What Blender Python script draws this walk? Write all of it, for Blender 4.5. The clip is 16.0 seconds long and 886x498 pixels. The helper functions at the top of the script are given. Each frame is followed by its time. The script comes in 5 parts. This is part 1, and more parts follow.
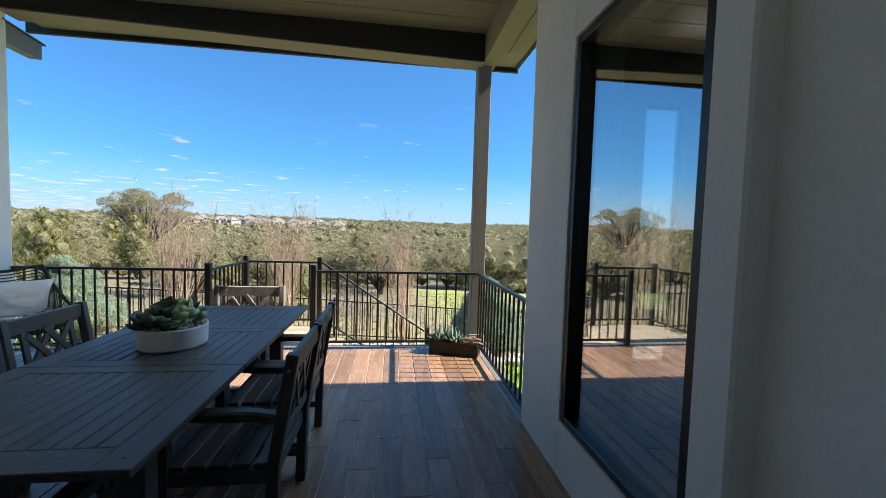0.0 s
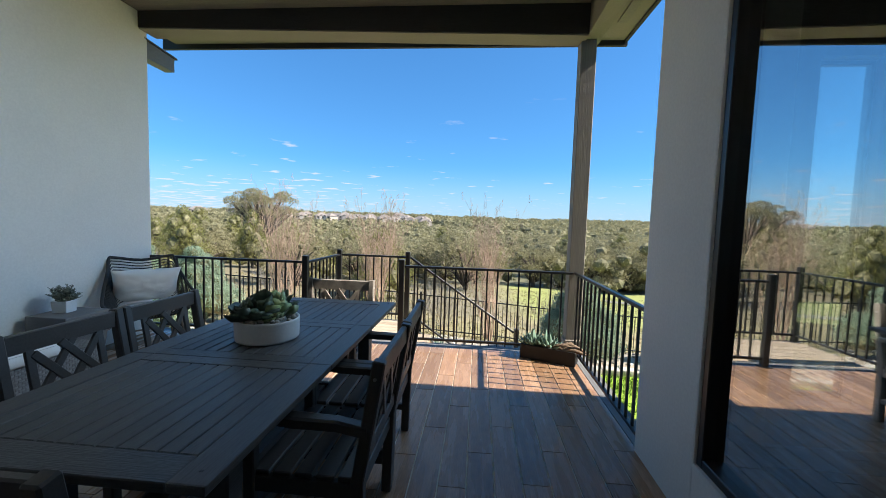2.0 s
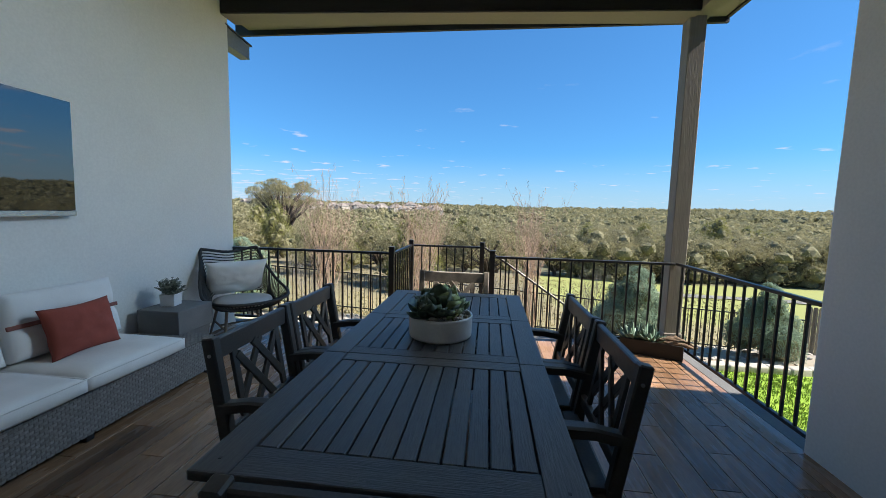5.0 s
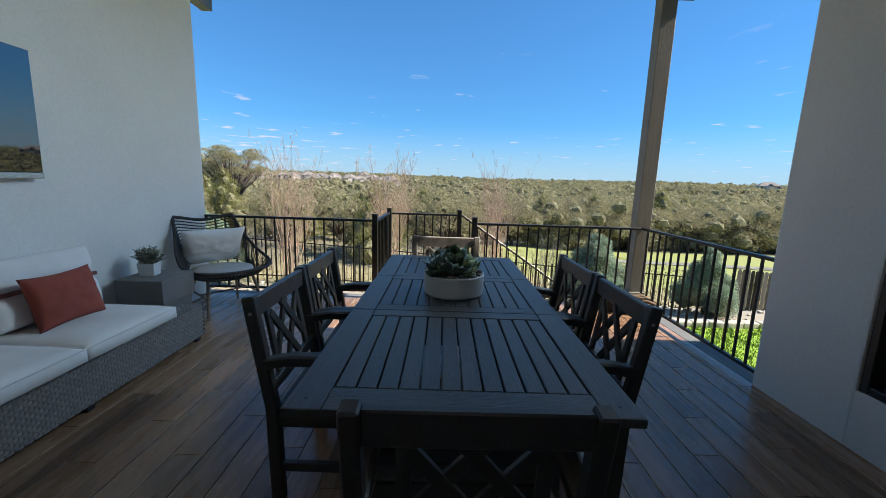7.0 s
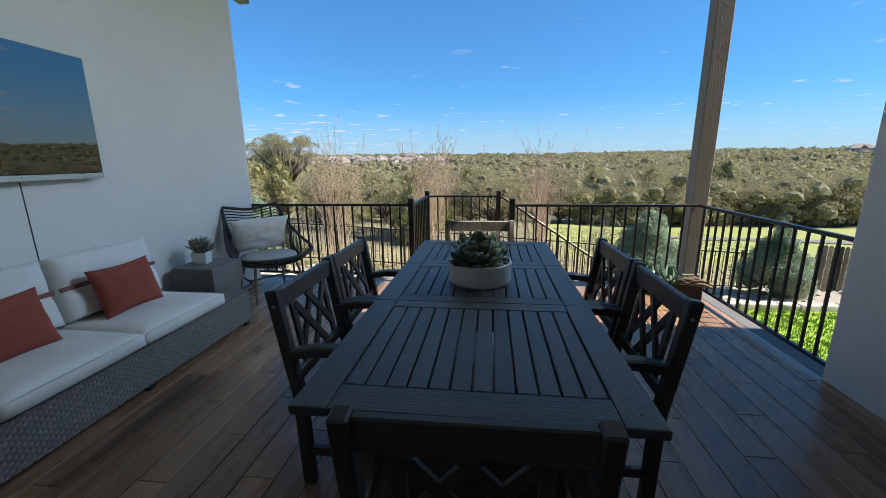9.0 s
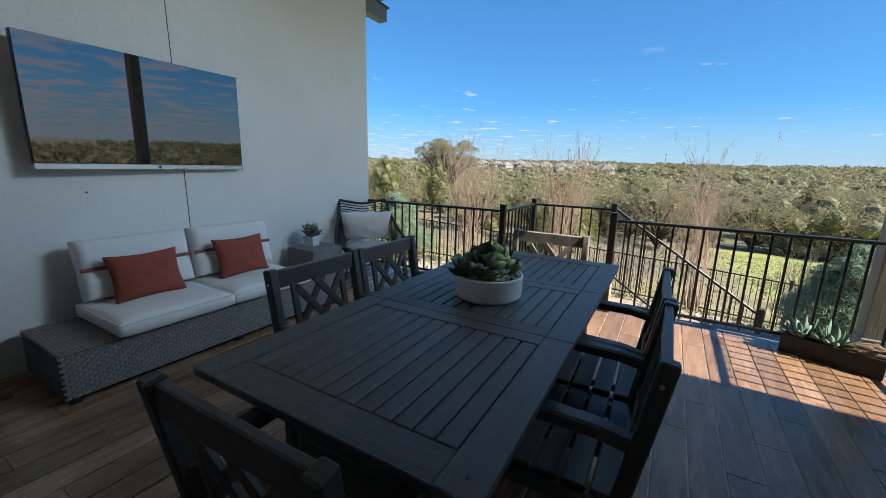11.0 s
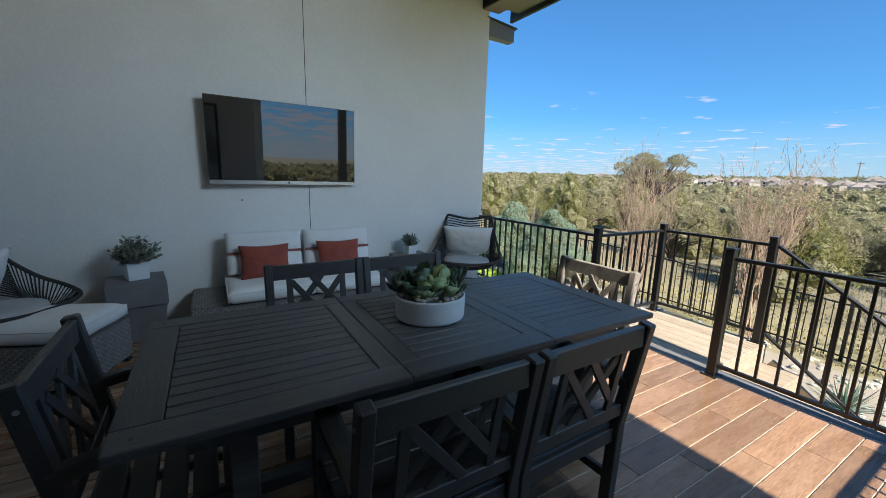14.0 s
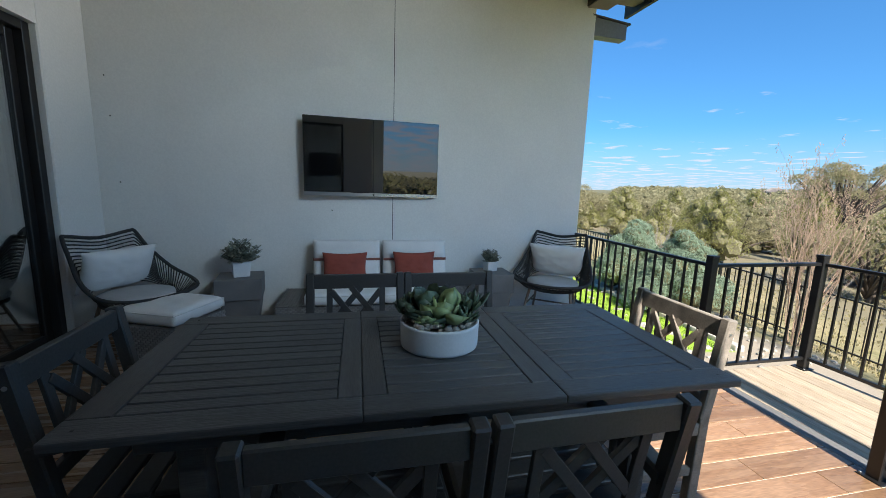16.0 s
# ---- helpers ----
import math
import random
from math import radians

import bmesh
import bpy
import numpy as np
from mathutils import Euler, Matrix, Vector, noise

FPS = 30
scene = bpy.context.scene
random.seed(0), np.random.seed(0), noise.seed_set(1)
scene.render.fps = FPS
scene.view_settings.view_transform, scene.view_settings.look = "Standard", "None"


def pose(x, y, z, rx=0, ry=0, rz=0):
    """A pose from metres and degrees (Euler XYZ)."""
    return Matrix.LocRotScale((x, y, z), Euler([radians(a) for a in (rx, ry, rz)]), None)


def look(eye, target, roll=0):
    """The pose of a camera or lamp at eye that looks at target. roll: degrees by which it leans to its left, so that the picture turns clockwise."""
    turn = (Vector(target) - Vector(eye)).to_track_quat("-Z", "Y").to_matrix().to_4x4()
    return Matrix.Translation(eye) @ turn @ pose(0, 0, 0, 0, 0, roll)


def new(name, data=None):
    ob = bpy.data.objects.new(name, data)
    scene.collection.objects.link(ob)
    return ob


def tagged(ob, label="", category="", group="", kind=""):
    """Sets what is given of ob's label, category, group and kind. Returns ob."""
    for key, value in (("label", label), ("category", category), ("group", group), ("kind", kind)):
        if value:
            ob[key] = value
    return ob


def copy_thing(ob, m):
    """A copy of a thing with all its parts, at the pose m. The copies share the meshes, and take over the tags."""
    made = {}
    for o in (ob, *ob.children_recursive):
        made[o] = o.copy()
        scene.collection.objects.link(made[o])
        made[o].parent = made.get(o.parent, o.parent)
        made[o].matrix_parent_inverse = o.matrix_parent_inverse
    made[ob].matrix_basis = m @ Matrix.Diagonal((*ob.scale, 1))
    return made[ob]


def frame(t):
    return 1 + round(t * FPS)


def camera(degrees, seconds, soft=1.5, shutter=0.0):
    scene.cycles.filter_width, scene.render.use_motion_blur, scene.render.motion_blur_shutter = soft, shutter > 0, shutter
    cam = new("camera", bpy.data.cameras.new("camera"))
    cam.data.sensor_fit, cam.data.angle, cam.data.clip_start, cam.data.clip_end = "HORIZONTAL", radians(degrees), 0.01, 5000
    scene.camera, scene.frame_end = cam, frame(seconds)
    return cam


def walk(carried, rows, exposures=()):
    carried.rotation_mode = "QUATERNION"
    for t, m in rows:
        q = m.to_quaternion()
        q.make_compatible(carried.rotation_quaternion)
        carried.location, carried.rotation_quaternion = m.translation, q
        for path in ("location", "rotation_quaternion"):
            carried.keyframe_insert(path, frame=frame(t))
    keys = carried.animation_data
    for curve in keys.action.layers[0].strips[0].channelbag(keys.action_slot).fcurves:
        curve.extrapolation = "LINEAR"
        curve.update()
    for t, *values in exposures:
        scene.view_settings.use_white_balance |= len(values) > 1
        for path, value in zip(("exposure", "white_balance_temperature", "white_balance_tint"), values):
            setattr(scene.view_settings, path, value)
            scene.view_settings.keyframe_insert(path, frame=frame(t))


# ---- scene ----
cam = camera(97.5, 16.0, soft=0.8)
METRES, EYE, TILT, LEAN, TURN = 4.36, 1.455, 0.0, 0.0, -7.4
PATH = [
    (0, (0.509, 0.618, 1.422), (0.763, 2.599, 1.316), 1.7),
    (0.5, (0.476, 0.757, 1.419), (0.647, 2.746, 1.295), 1.8),
    (1, (0.454, 0.825, 1.421), (0.517, 2.82, 1.286), 1.8),
    (1.5, (0.473, 0.858, 1.411), (0.412, 2.853, 1.273), 1.9),
    (2, (0.451, 0.889, 1.404), (0.275, 2.877, 1.263), 1.8),
    (2.5, (0.301, 0.865, 1.397), (0.023, 2.84, 1.25), 1.9),
    (3, (0.12, 0.855, 1.41), (-0.208, 2.822, 1.251), 1.9),
    (3.5, (-0.048, 0.884, 1.405), (-0.388, 2.847, 1.236), 1.9),
    (4, (-0.217, 0.948, 1.402), (-0.536, 2.915, 1.233), 2.0),
    (4.2, (-0.254, 0.964, 1.406), (-0.562, 2.933, 1.232), 1.8),
    (6.3, (-0.69, 0.836, 1.332), (-0.75, 2.817, 1.061), 1.6),
    (6.5, (-0.702, 0.832, 1.33), (-0.743, 2.811, 1.039), 1.6),
    (7, (-0.726, 0.807, 1.339), (-0.724, 2.778, 1.001), 1.8),
    (7.5, (-0.723, 0.831, 1.331), (-0.714, 2.796, 0.956), 1.5),
    (8, (-0.727, 0.841, 1.329), (-0.746, 2.8, 0.926), 1.5),
    (8.2, (-0.718, 0.85, 1.338), (-0.764, 2.804, 0.915), 0.7),
    (10.3, (-0.202, 0.996, 1.389), (-0.907, 2.816, 0.953), 1.3),
    (10.5, (-0.115, 1.041, 1.377), (-0.897, 2.831, 0.947), 1.4),
    (10.8, (-0.017, 1.131, 1.368), (-0.922, 2.865, 0.95), 1.5),
    (11, (0.053, 1.171, 1.366), (-0.923, 2.864, 0.944), 1.4),
    (11.5, (0.25, 1.24, 1.384), (-0.888, 2.831, 0.962), 1.5),
    (12, (0.396, 1.346, 1.382), (-0.879, 2.829, 0.965), 1.6),
    (12.5, (0.526, 1.5, 1.402), (-0.857, 2.885, 0.992), 1.6),
    (13, (0.639, 1.678, 1.406), (-0.852, 2.951, 1.007), 1.6),
    (13.5, (0.773, 1.846, 1.414), (-0.814, 3.001, 1.027), 1.6),
    (14, (0.893, 1.992, 1.41), (-0.793, 3.003, 1.041), 1.6),
    (14.5, (0.927, 2.135, 1.399), (-0.839, 3.004, 1.042), 1.7),
    (15, (0.925, 2.296, 1.408), (-0.913, 3.008, 1.069), 1.8),
    (15.5, (0.908, 2.399, 1.417), (-0.98, 2.967, 1.081), 1.8),
    (16, (0.89, 2.519, 1.422), (-1.037, 2.948, 1.1), 1.9),
]
walk(cam, [(t, look(eye, target, roll)) for t, eye, target, roll in PATH], [(0, 1.42), (1.5, 1.40), (4, 1.30), (6.3, 1.22), (12, 1.22), (14.5, 1.22), (16, 1.30)])

# ---- light ----
SUN_EL, SUN_AZ = 42.0, -3.5          # height, and turn from +x towards +y
sun_dir = Vector((math.cos(radians(SUN_EL)) * math.cos(radians(SUN_AZ)), math.cos(radians(SUN_EL)) * math.sin(radians(SUN_AZ)), math.sin(radians(SUN_EL))))
sun_data = bpy.data.lights.new("sun", "SUN")
sun_data.energy, sun_data.angle, sun_data.color = 5.0, radians(0.5), (1.0, 0.93, 0.82)
sun = new("sun", sun_data)
sun.matrix_world = look(sun_dir * 60, (0, 0, 0))

world = bpy.data.worlds.new("sky")
scene.world = world
world.use_nodes = True
wn, wl = world.node_tree.nodes, world.node_tree.links
wn.clear()
w_out, w_bg, w_sky = wn.new("ShaderNodeOutputWorld"), wn.new("ShaderNodeBackground"), wn.new("ShaderNodeTexSky")
w_sky.sky_type, w_sky.sun_disc = "NISHITA", False
w_sky.sun_elevation, w_sky.sun_rotation = radians(SUN_EL), radians(90 - SUN_AZ)
w_sky.air_density, w_sky.dust_density, w_sky.ozone_density = 1.0, 0.15, 3.0
w_bg.inputs["Strength"].default_value = 0.099
w_tc, w_sep = wn.new("ShaderNodeTexCoord"), wn.new("ShaderNodeSeparateXYZ")
wl.new(w_tc.outputs["Generated"], w_sep.inputs[0])


def w_math(op, a, b=0.0):
    n = wn.new("ShaderNodeMath")
    n.operation = op
    for k, v in enumerate((a, b)):
        if isinstance(v, (int, float)):
            n.inputs[k].default_value = v
        else:
            wl.new(v, n.inputs[k])
    return n.outputs[0]


# small flat clouds on a level sheet high above
up = w_math("MAXIMUM", w_math("ADD", w_sep.outputs[2], 0.03), 0.02)
w_xy = wn.new("ShaderNodeCombineXYZ")
wl.new(w_math("DIVIDE", w_sep.outputs[0], up), w_xy.inputs[0])
wl.new(w_math("DIVIDE", w_sep.outputs[1], up), w_xy.inputs[1])
w_noise = wn.new("ShaderNodeTexNoise")
w_noise.inputs["Scale"].default_value, w_noise.inputs["Detail"].default_value, w_noise.inputs["Roughness"].default_value = 1.9, 5.0, 0.5
wl.new(w_xy.outputs[0], w_noise.inputs["Vector"])
w_ramp = wn.new("ShaderNodeValToRGB")
w_ramp.color_ramp.elements[0].position, w_ramp.color_ramp.elements[1].position = 0.655, 0.73
w_band = wn.new("ShaderNodeMapRange")
w_band.inputs["From Min"].default_value, w_band.inputs["From Max"].default_value = 0.15, 0.02
w_band.inputs["To Min"].default_value, w_band.inputs["To Max"].default_value = 0.0, 0.085
wl.new(w_sep.outputs[2], w_band.inputs[0])
# the low bank lies in the west; broad heaps of cloud stand in the east
w_west, w_east = wn.new("ShaderNodeMapRange"), wn.new("ShaderNodeMapRange")
w_west.inputs["From Min"].default_value, w_west.inputs["From Max"].default_value = -0.05, -0.6
w_west.inputs["To Min"].default_value, w_west.inputs["To Max"].default_value = 0.35, 1.9
wl.new(w_sep.outputs[0], w_west.inputs[0])
w_heap = wn.new("ShaderNodeTexNoise")
w_heap.inputs["Scale"].default_value, w_heap.inputs["Detail"].default_value = 0.75, 6.0
wl.new(w_xy.outputs[0], w_heap.inputs["Vector"])
w_east.inputs["From Min"].default_value, w_east.inputs["From Max"].default_value = 0.70, 0.85
w_east.inputs["To Max"].default_value = 0.33
wl.new(w_sep.outputs[0], w_east.inputs[0])
heaps = w_math("MULTIPLY", w_east.outputs[0], w_heap.outputs["Fac"])
wl.new(w_math("ADD", w_math("ADD", w_noise.outputs["Fac"], w_math("MULTIPLY", w_band.outputs[0], w_west.outputs[0])), heaps), w_ramp.inputs[0])
w_mix = wn.new("ShaderNodeMix")
w_mix.data_type = "RGBA"
w_low = wn.new("ShaderNodeMapRange")
w_low.inputs["From Min"].default_value, w_low.inputs["From Max"].default_value = 0.34, 0.10
wl.new(w_sep.outputs[2], w_low.inputs[0])
wl.new(w_math("MULTIPLY", w_math("MULTIPLY", w_ramp.outputs[0], 0.8), w_low.outputs[0]), w_mix.inputs["Factor"])
w_tint = wn.new("ShaderNodeMix")
w_tint.data_type, w_tint.blend_type = "RGBA", "MULTIPLY"
w_tint.inputs["Factor"].default_value = 1.0
w_tint.inputs["B"].default_value = (0.31, 0.745, 1.19, 1)
w_gam = wn.new("ShaderNodeGamma")
w_gam.inputs["Gamma"].default_value = 0.72
wl.new(w_sky.outputs[0], w_gam.inputs[0])
wl.new(w_gam.outputs[0], w_tint.inputs["A"])
# pale air low over the horizon
w_pale, w_air = wn.new("ShaderNodeMix"), wn.new("ShaderNodeMapRange")
w_pale.data_type, w_air.interpolation_type = "RGBA", "SMOOTHSTEP"
w_air.inputs["From Min"].default_value, w_air.inputs["From Max"].default_value = 0.15, -0.02
w_air.inputs["To Max"].default_value = 0.78
wl.new(w_sep.outputs[2], w_air.inputs[0])
wl.new(w_air.outputs[0], w_pale.inputs["Factor"])
wl.new(w_tint.outputs["Result"], w_pale.inputs["A"])
w_pale.inputs["B"].default_value = (2.3, 3.05, 3.8, 1)
wl.new(w_pale.outputs["Result"], w_mix.inputs["A"])
w_mix.inputs["B"].default_value = (3.4, 3.5, 4.1, 1)
wl.new(w_mix.outputs["Result"], w_bg.inputs["Color"])
wl.new(w_bg.outputs[0], w_out.inputs[0])

# unseen fill lamps added in the front opening's head, for sky and yard bounce
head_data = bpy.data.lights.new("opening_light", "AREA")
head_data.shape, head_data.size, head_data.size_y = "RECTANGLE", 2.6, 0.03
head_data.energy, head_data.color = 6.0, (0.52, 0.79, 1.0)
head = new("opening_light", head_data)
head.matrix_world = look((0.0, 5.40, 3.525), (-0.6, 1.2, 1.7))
yard_data = bpy.data.lights.new("yard_light", "AREA")
yard_data.shape, yard_data.size, yard_data.size_y = "RECTANGLE", 3.4, 0.06
yard_data.spread = radians(52)
yard_data.energy, yard_data.color = 5.0, (0.94, 0.95, 1.0)
yard_light = new("yard_light", yard_data)
yard_light.matrix_world = look((-1.35, 5.0, 3.45), (-1.2, 0.2, 3.57))

# two more added fill lamps: open corner by the column, side opening's head
corner_data = bpy.data.lights.new("corner_light", "AREA")
corner_data.shape, corner_data.size, corner_data.size_y = "RECTANGLE", 1.0, 0.05
corner_data.spread = radians(56)
corner_data.energy, corner_data.color = 3.8, (0.66, 0.83, 1.0)
corner_light = new("corner_light", corner_data)
corner_light.matrix_world = look((1.0, 4.95, 3.45), (-3.39, 1.9, 2.1))
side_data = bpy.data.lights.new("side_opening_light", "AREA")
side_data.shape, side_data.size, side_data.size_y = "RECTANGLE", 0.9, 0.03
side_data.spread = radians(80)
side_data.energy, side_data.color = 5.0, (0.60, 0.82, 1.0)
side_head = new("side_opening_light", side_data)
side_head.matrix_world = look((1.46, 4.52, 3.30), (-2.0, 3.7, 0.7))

# ---- materials ----


def material(name, color, rough=0.6, metal=0.0, var=0.25, scale=6.0, fine=60.0, bump=0.15, stretch=(1, 1, 1), second=None, rand=0.0, island=False, spec=0.5, coat=0.0, depth=0.01, coord="Object"):
    """A surface with colour that varies at two scales, rough spots and fine relief."""
    m = bpy.data.materials.new(name)
    m.use_nodes = True
    n, l = m.node_tree.nodes, m.node_tree.links
    b = n["Principled BSDF"]
    tc, mp = n.new("ShaderNodeTexCoord"), n.new("ShaderNodeMapping")
    mp.inputs["Scale"].default_value = stretch
    if rand or island:
        info = n.new("ShaderNodeNewGeometry") if island else n.new("ShaderNodeObjectInfo")
        rnd = info.outputs["Random Per Island"] if island else info.outputs["Random"]
        mul = n.new("ShaderNodeVectorMath")
        mul.operation = "MULTIPLY_ADD"
        com = n.new("ShaderNodeCombineXYZ")
        for k in range(3):
            l.new(rnd, com.inputs[k])
        mul.inputs[1].default_value = (37.0, 91.0, 53.0)
        l.new(com.outputs[0], mul.inputs[0])
        l.new(tc.outputs[coord], mul.inputs[2])
        l.new(mul.outputs[0], mp.inputs[0])
    else:
        l.new(tc.outputs[coord], mp.inputs[0])
    big, small = n.new("ShaderNodeTexNoise"), n.new("ShaderNodeTexNoise")
    big.inputs["Scale"].default_value, big.inputs["Detail"].default_value = scale, 4.0
    small.inputs["Scale"].default_value, small.inputs["Detail"].default_value = fine, 3.0
    for t in (big, small):
        l.new(mp.outputs[0], t.inputs["Vector"])
    a = Vector(color)
    c2 = Vector(second) if second else a * (1 - var)
    ramp = n.new("ShaderNodeValToRGB")
    ramp.color_ramp.elements[0].position, ramp.color_ramp.elements[1].position = 0.32, 0.68
    ramp.color_ramp.elements[0].color, ramp.color_ramp.elements[1].color = (*c2, 1), (*a, 1)
    l.new(big.outputs["Fac"], ramp.inputs[0])
    shade = n.new("ShaderNodeMix")
    shade.data_type, shade.blend_type = "RGBA", "MULTIPLY"
    shade.inputs["Factor"].default_value = 1.0
    grain = n.new("ShaderNodeMapRange")
    grain.inputs["From Min"].default_value, grain.inputs["From Max"].default_value = 0.3, 0.7
    grain.inputs["To Min"].default_value, grain.inputs["To Max"].default_value = 1 - var * 0.7, 1 + var * 0.4
    l.new(small.outputs["Fac"], grain.inputs[0])
    l.new(ramp.outputs[0], shade.inputs["A"])
    l.new(grain.outputs[0], shade.inputs["B"])
    last = shade.outputs["Result"]
    if rand or island:
        hsv = n.new("ShaderNodeHueSaturation")
        r1 = n.new("ShaderNodeMapRange")
        r1.inputs["To Min"].default_value, r1.inputs["To Max"].default_value = 1 - (rand or 0.4), 1 + (rand or 0.4)
        l.new(rnd, r1.inputs[0])
        l.new(r1.outputs[0], hsv.inputs["Value"])
        l.new(last, hsv.inputs["Color"])
        last = hsv.outputs[0]
    l.new(last, b.inputs["Base Color"])
    rr = n.new("ShaderNodeMapRange")
    rr.inputs["To Min"].default_value, rr.inputs["To Max"].default_value = max(rough - 0.12, 0.02), min(rough + 0.12, 1)
    l.new(big.outputs["Fac"], rr.inputs[0])
    l.new(rr.outputs[0], b.inputs["Roughness"])
    b.inputs["Metallic"].default_value = metal
    b.inputs["Specular IOR Level"].default_value = spec
    b.inputs["Coat Weight"].default_value = coat
    if bump:
        bp = n.new("ShaderNodeBump")
        bp.inputs["Strength"].default_value, bp.inputs["Distance"].default_value = bump, depth
        l.new(small.outputs["Fac"], bp.inputs["Height"])
        l.new(bp.outputs[0], b.inputs["Normal"])
    return m


def glass(name, least, most, tint=(1, 1, 1)):
    """Coated pane: clear face on, more mirror-like at a slant."""
    m = bpy.data.materials.new(name)
    m.use_nodes = True
    n, l = m.node_tree.nodes, m.node_tree.links
    n.clear()
    o, mix, tr, gl, lw, rng_ = (n.new("ShaderNode" + k) for k in ("OutputMaterial", "MixShader", "BsdfTransparent", "BsdfGlossy", "LayerWeight", "MapRange"))
    tr.inputs[0].default_value = (*tint, 1)
    gl.inputs["Roughness"].default_value = 0.004
    lw.inputs["Blend"].default_value = 0.5
    rng_.inputs["To Min"].default_value, rng_.inputs["To Max"].default_value = least, most
    l.new(lw.outputs["Facing"], rng_.inputs[0])
    l.new(rng_.outputs[0], mix.inputs[0])
    l.new(tr.outputs[0], mix.inputs[1])
    l.new(gl.outputs[0], mix.inputs[2])
    l.new(mix.outputs[0], o.inputs[0])
    return m


STUCCO = material("stucco", (0.82, 0.80, 0.755), 0.9, var=0.07, scale=1.3, fine=60, bump=0.16, depth=0.005)
CEILING = material("ceiling_boards", (0.20, 0.17, 0.14), 0.75, var=0.25, scale=2, fine=30, stretch=(1, 14, 1))
BEAM = material("dark_beam", (0.022, 0.021, 0.021), 0.6, var=0.3, scale=3, fine=40, stretch=(0.3, 4, 4), bump=0.3)
SOFFIT = material("soffit_paint", (0.27, 0.235, 0.19), 0.8, var=0.1, scale=1.5, fine=60)
CEDAR = material("column_wood", (0.25, 0.222, 0.19), 0.8, var=0.16, scale=3, fine=22, stretch=(6, 6, 0.3), bump=0.2, second=(0.215, 0.19, 0.165))
TILE = material("wood_look_tile", (0.36, 0.222, 0.137), 0.27, var=0.4, scale=2.2, fine=22, stretch=(7, 0.8, 1), bump=0.06, second=(0.265, 0.147, 0.08), rand=0.26)
GROUT = material("grout", (0.72, 0.66, 0.56), 0.9, var=0.15, scale=8, fine=90)
CONCRETE = material("concrete", (0.42, 0.41, 0.39), 0.9, var=0.2, scale=3, fine=70, bump=0.3)
# grey metal trim, its colour darkened to hold the column's shadow too
EDGE = material("shaded_edge_trim", (0.17, 0.17, 0.17), 0.7, var=0.2, scale=3, fine=70, bump=0.2)
DECK = material("deck_boards", (0.44, 0.37, 0.285), 0.8, var=0.35, scale=2.5, fine=18, stretch=(0.7, 9, 9), bump=0.4, second=(0.36, 0.28, 0.20), rand=0.12)
METAL = material("black_metal", (0.012, 0.012, 0.013), 0.38, metal=0.0, var=0.3, scale=12, fine=150, bump=0.05)
BRONZE = material("window_frame", (0.018, 0.016, 0.015), 0.4, var=0.2, scale=10, fine=120, bump=0.03)
TEAK = material("grey_stained_wood", (0.098, 0.095, 0.094), 0.48, var=0.35, scale=2.4, fine=24, stretch=(9, 0.7, 9), bump=0.25, second=(0.066, 0.064, 0.063), rand=0.16)
TEAKX = material("grey_stained_wood_cross", (0.098, 0.095, 0.094), 0.48, var=0.35, scale=2.4, fine=24, stretch=(0.7, 9, 9), bump=0.25, second=(0.066, 0.064, 0.063), rand=0.16)
CHAIRWOOD = material("dark_chair_wood", (0.058, 0.054, 0.052), 0.45, var=0.25, scale=4, fine=30, stretch=(4, 4, 4), bump=0.06, second=(0.055, 0.05, 0.046), rand=0.12)
# paler than the other chairs' wood, for the far chair alone
CHAIRPALE = material("pale_chair_wood", (0.30, 0.262, 0.22), 0.65, var=0.25, scale=4, fine=30, stretch=(4, 4, 4), bump=0.08, second=(0.18, 0.155, 0.13), rand=0.1)
WICKER = material("grey_wicker", (0.27, 0.252, 0.242), 0.7, var=0.2, scale=14, fine=120, bump=0.2, island=True, rand=0.13)
WICKERBOX = material("dark_wicker_core", (0.17, 0.156, 0.147), 0.8, var=0.3, scale=12, fine=120)
FABRIC = material("white_cushion_fabric", (0.82, 0.80, 0.77), 0.95, var=0.08, scale=5, fine=320, bump=0.35, depth=0.002)
FABRICGREY = material("pale_grey_fabric", (0.52, 0.51, 0.50), 0.95, var=0.12, scale=5, fine=320, bump=0.35, depth=0.002)
RUST = material("rust_red_fabric", (0.34, 0.075, 0.05), 0.95, var=0.2, scale=7, fine=300, bump=0.4, depth=0.002)
PIPING = material("rust_strap", (0.27, 0.10, 0.075), 0.8, var=0.2)
ROPE = material("dark_rope", (0.045, 0.042, 0.04), 0.75, var=0.35, scale=30, fine=200, bump=0.4, depth=0.003)
LEGWOOD = material("brown_leg", (0.27, 0.20, 0.145), 0.6, var=0.3, scale=5, fine=40, stretch=(5, 5, 1))
BLOCK = material("grey_side_table", (0.20, 0.19, 0.185), 0.7, var=0.2, scale=6, fine=120, bump=0.2)
CERAMIC = material("white_ceramic", (0.74, 0.74, 0.73), 0.45, var=0.06, scale=6, fine=90, bump=0.05)
SCREEN = material("screen_glass", (0.004, 0.004, 0.005), 0.05, var=0.1, bump=0.0, spec=1.0)
sb = SCREEN.node_tree.nodes["Principled BSDF"]
SCREEN.node_tree.links.remove(sb.inputs["Roughness"].links[0])
sb.inputs["Roughness"].default_value, sb.inputs["IOR"].default_value, sb.inputs["Specular IOR Level"].default_value = 0.02, 2.25, 0.5
PLASTIC = material("black_plastic", (0.012, 0.012, 0.012), 0.45, var=0.1, bump=0.02)
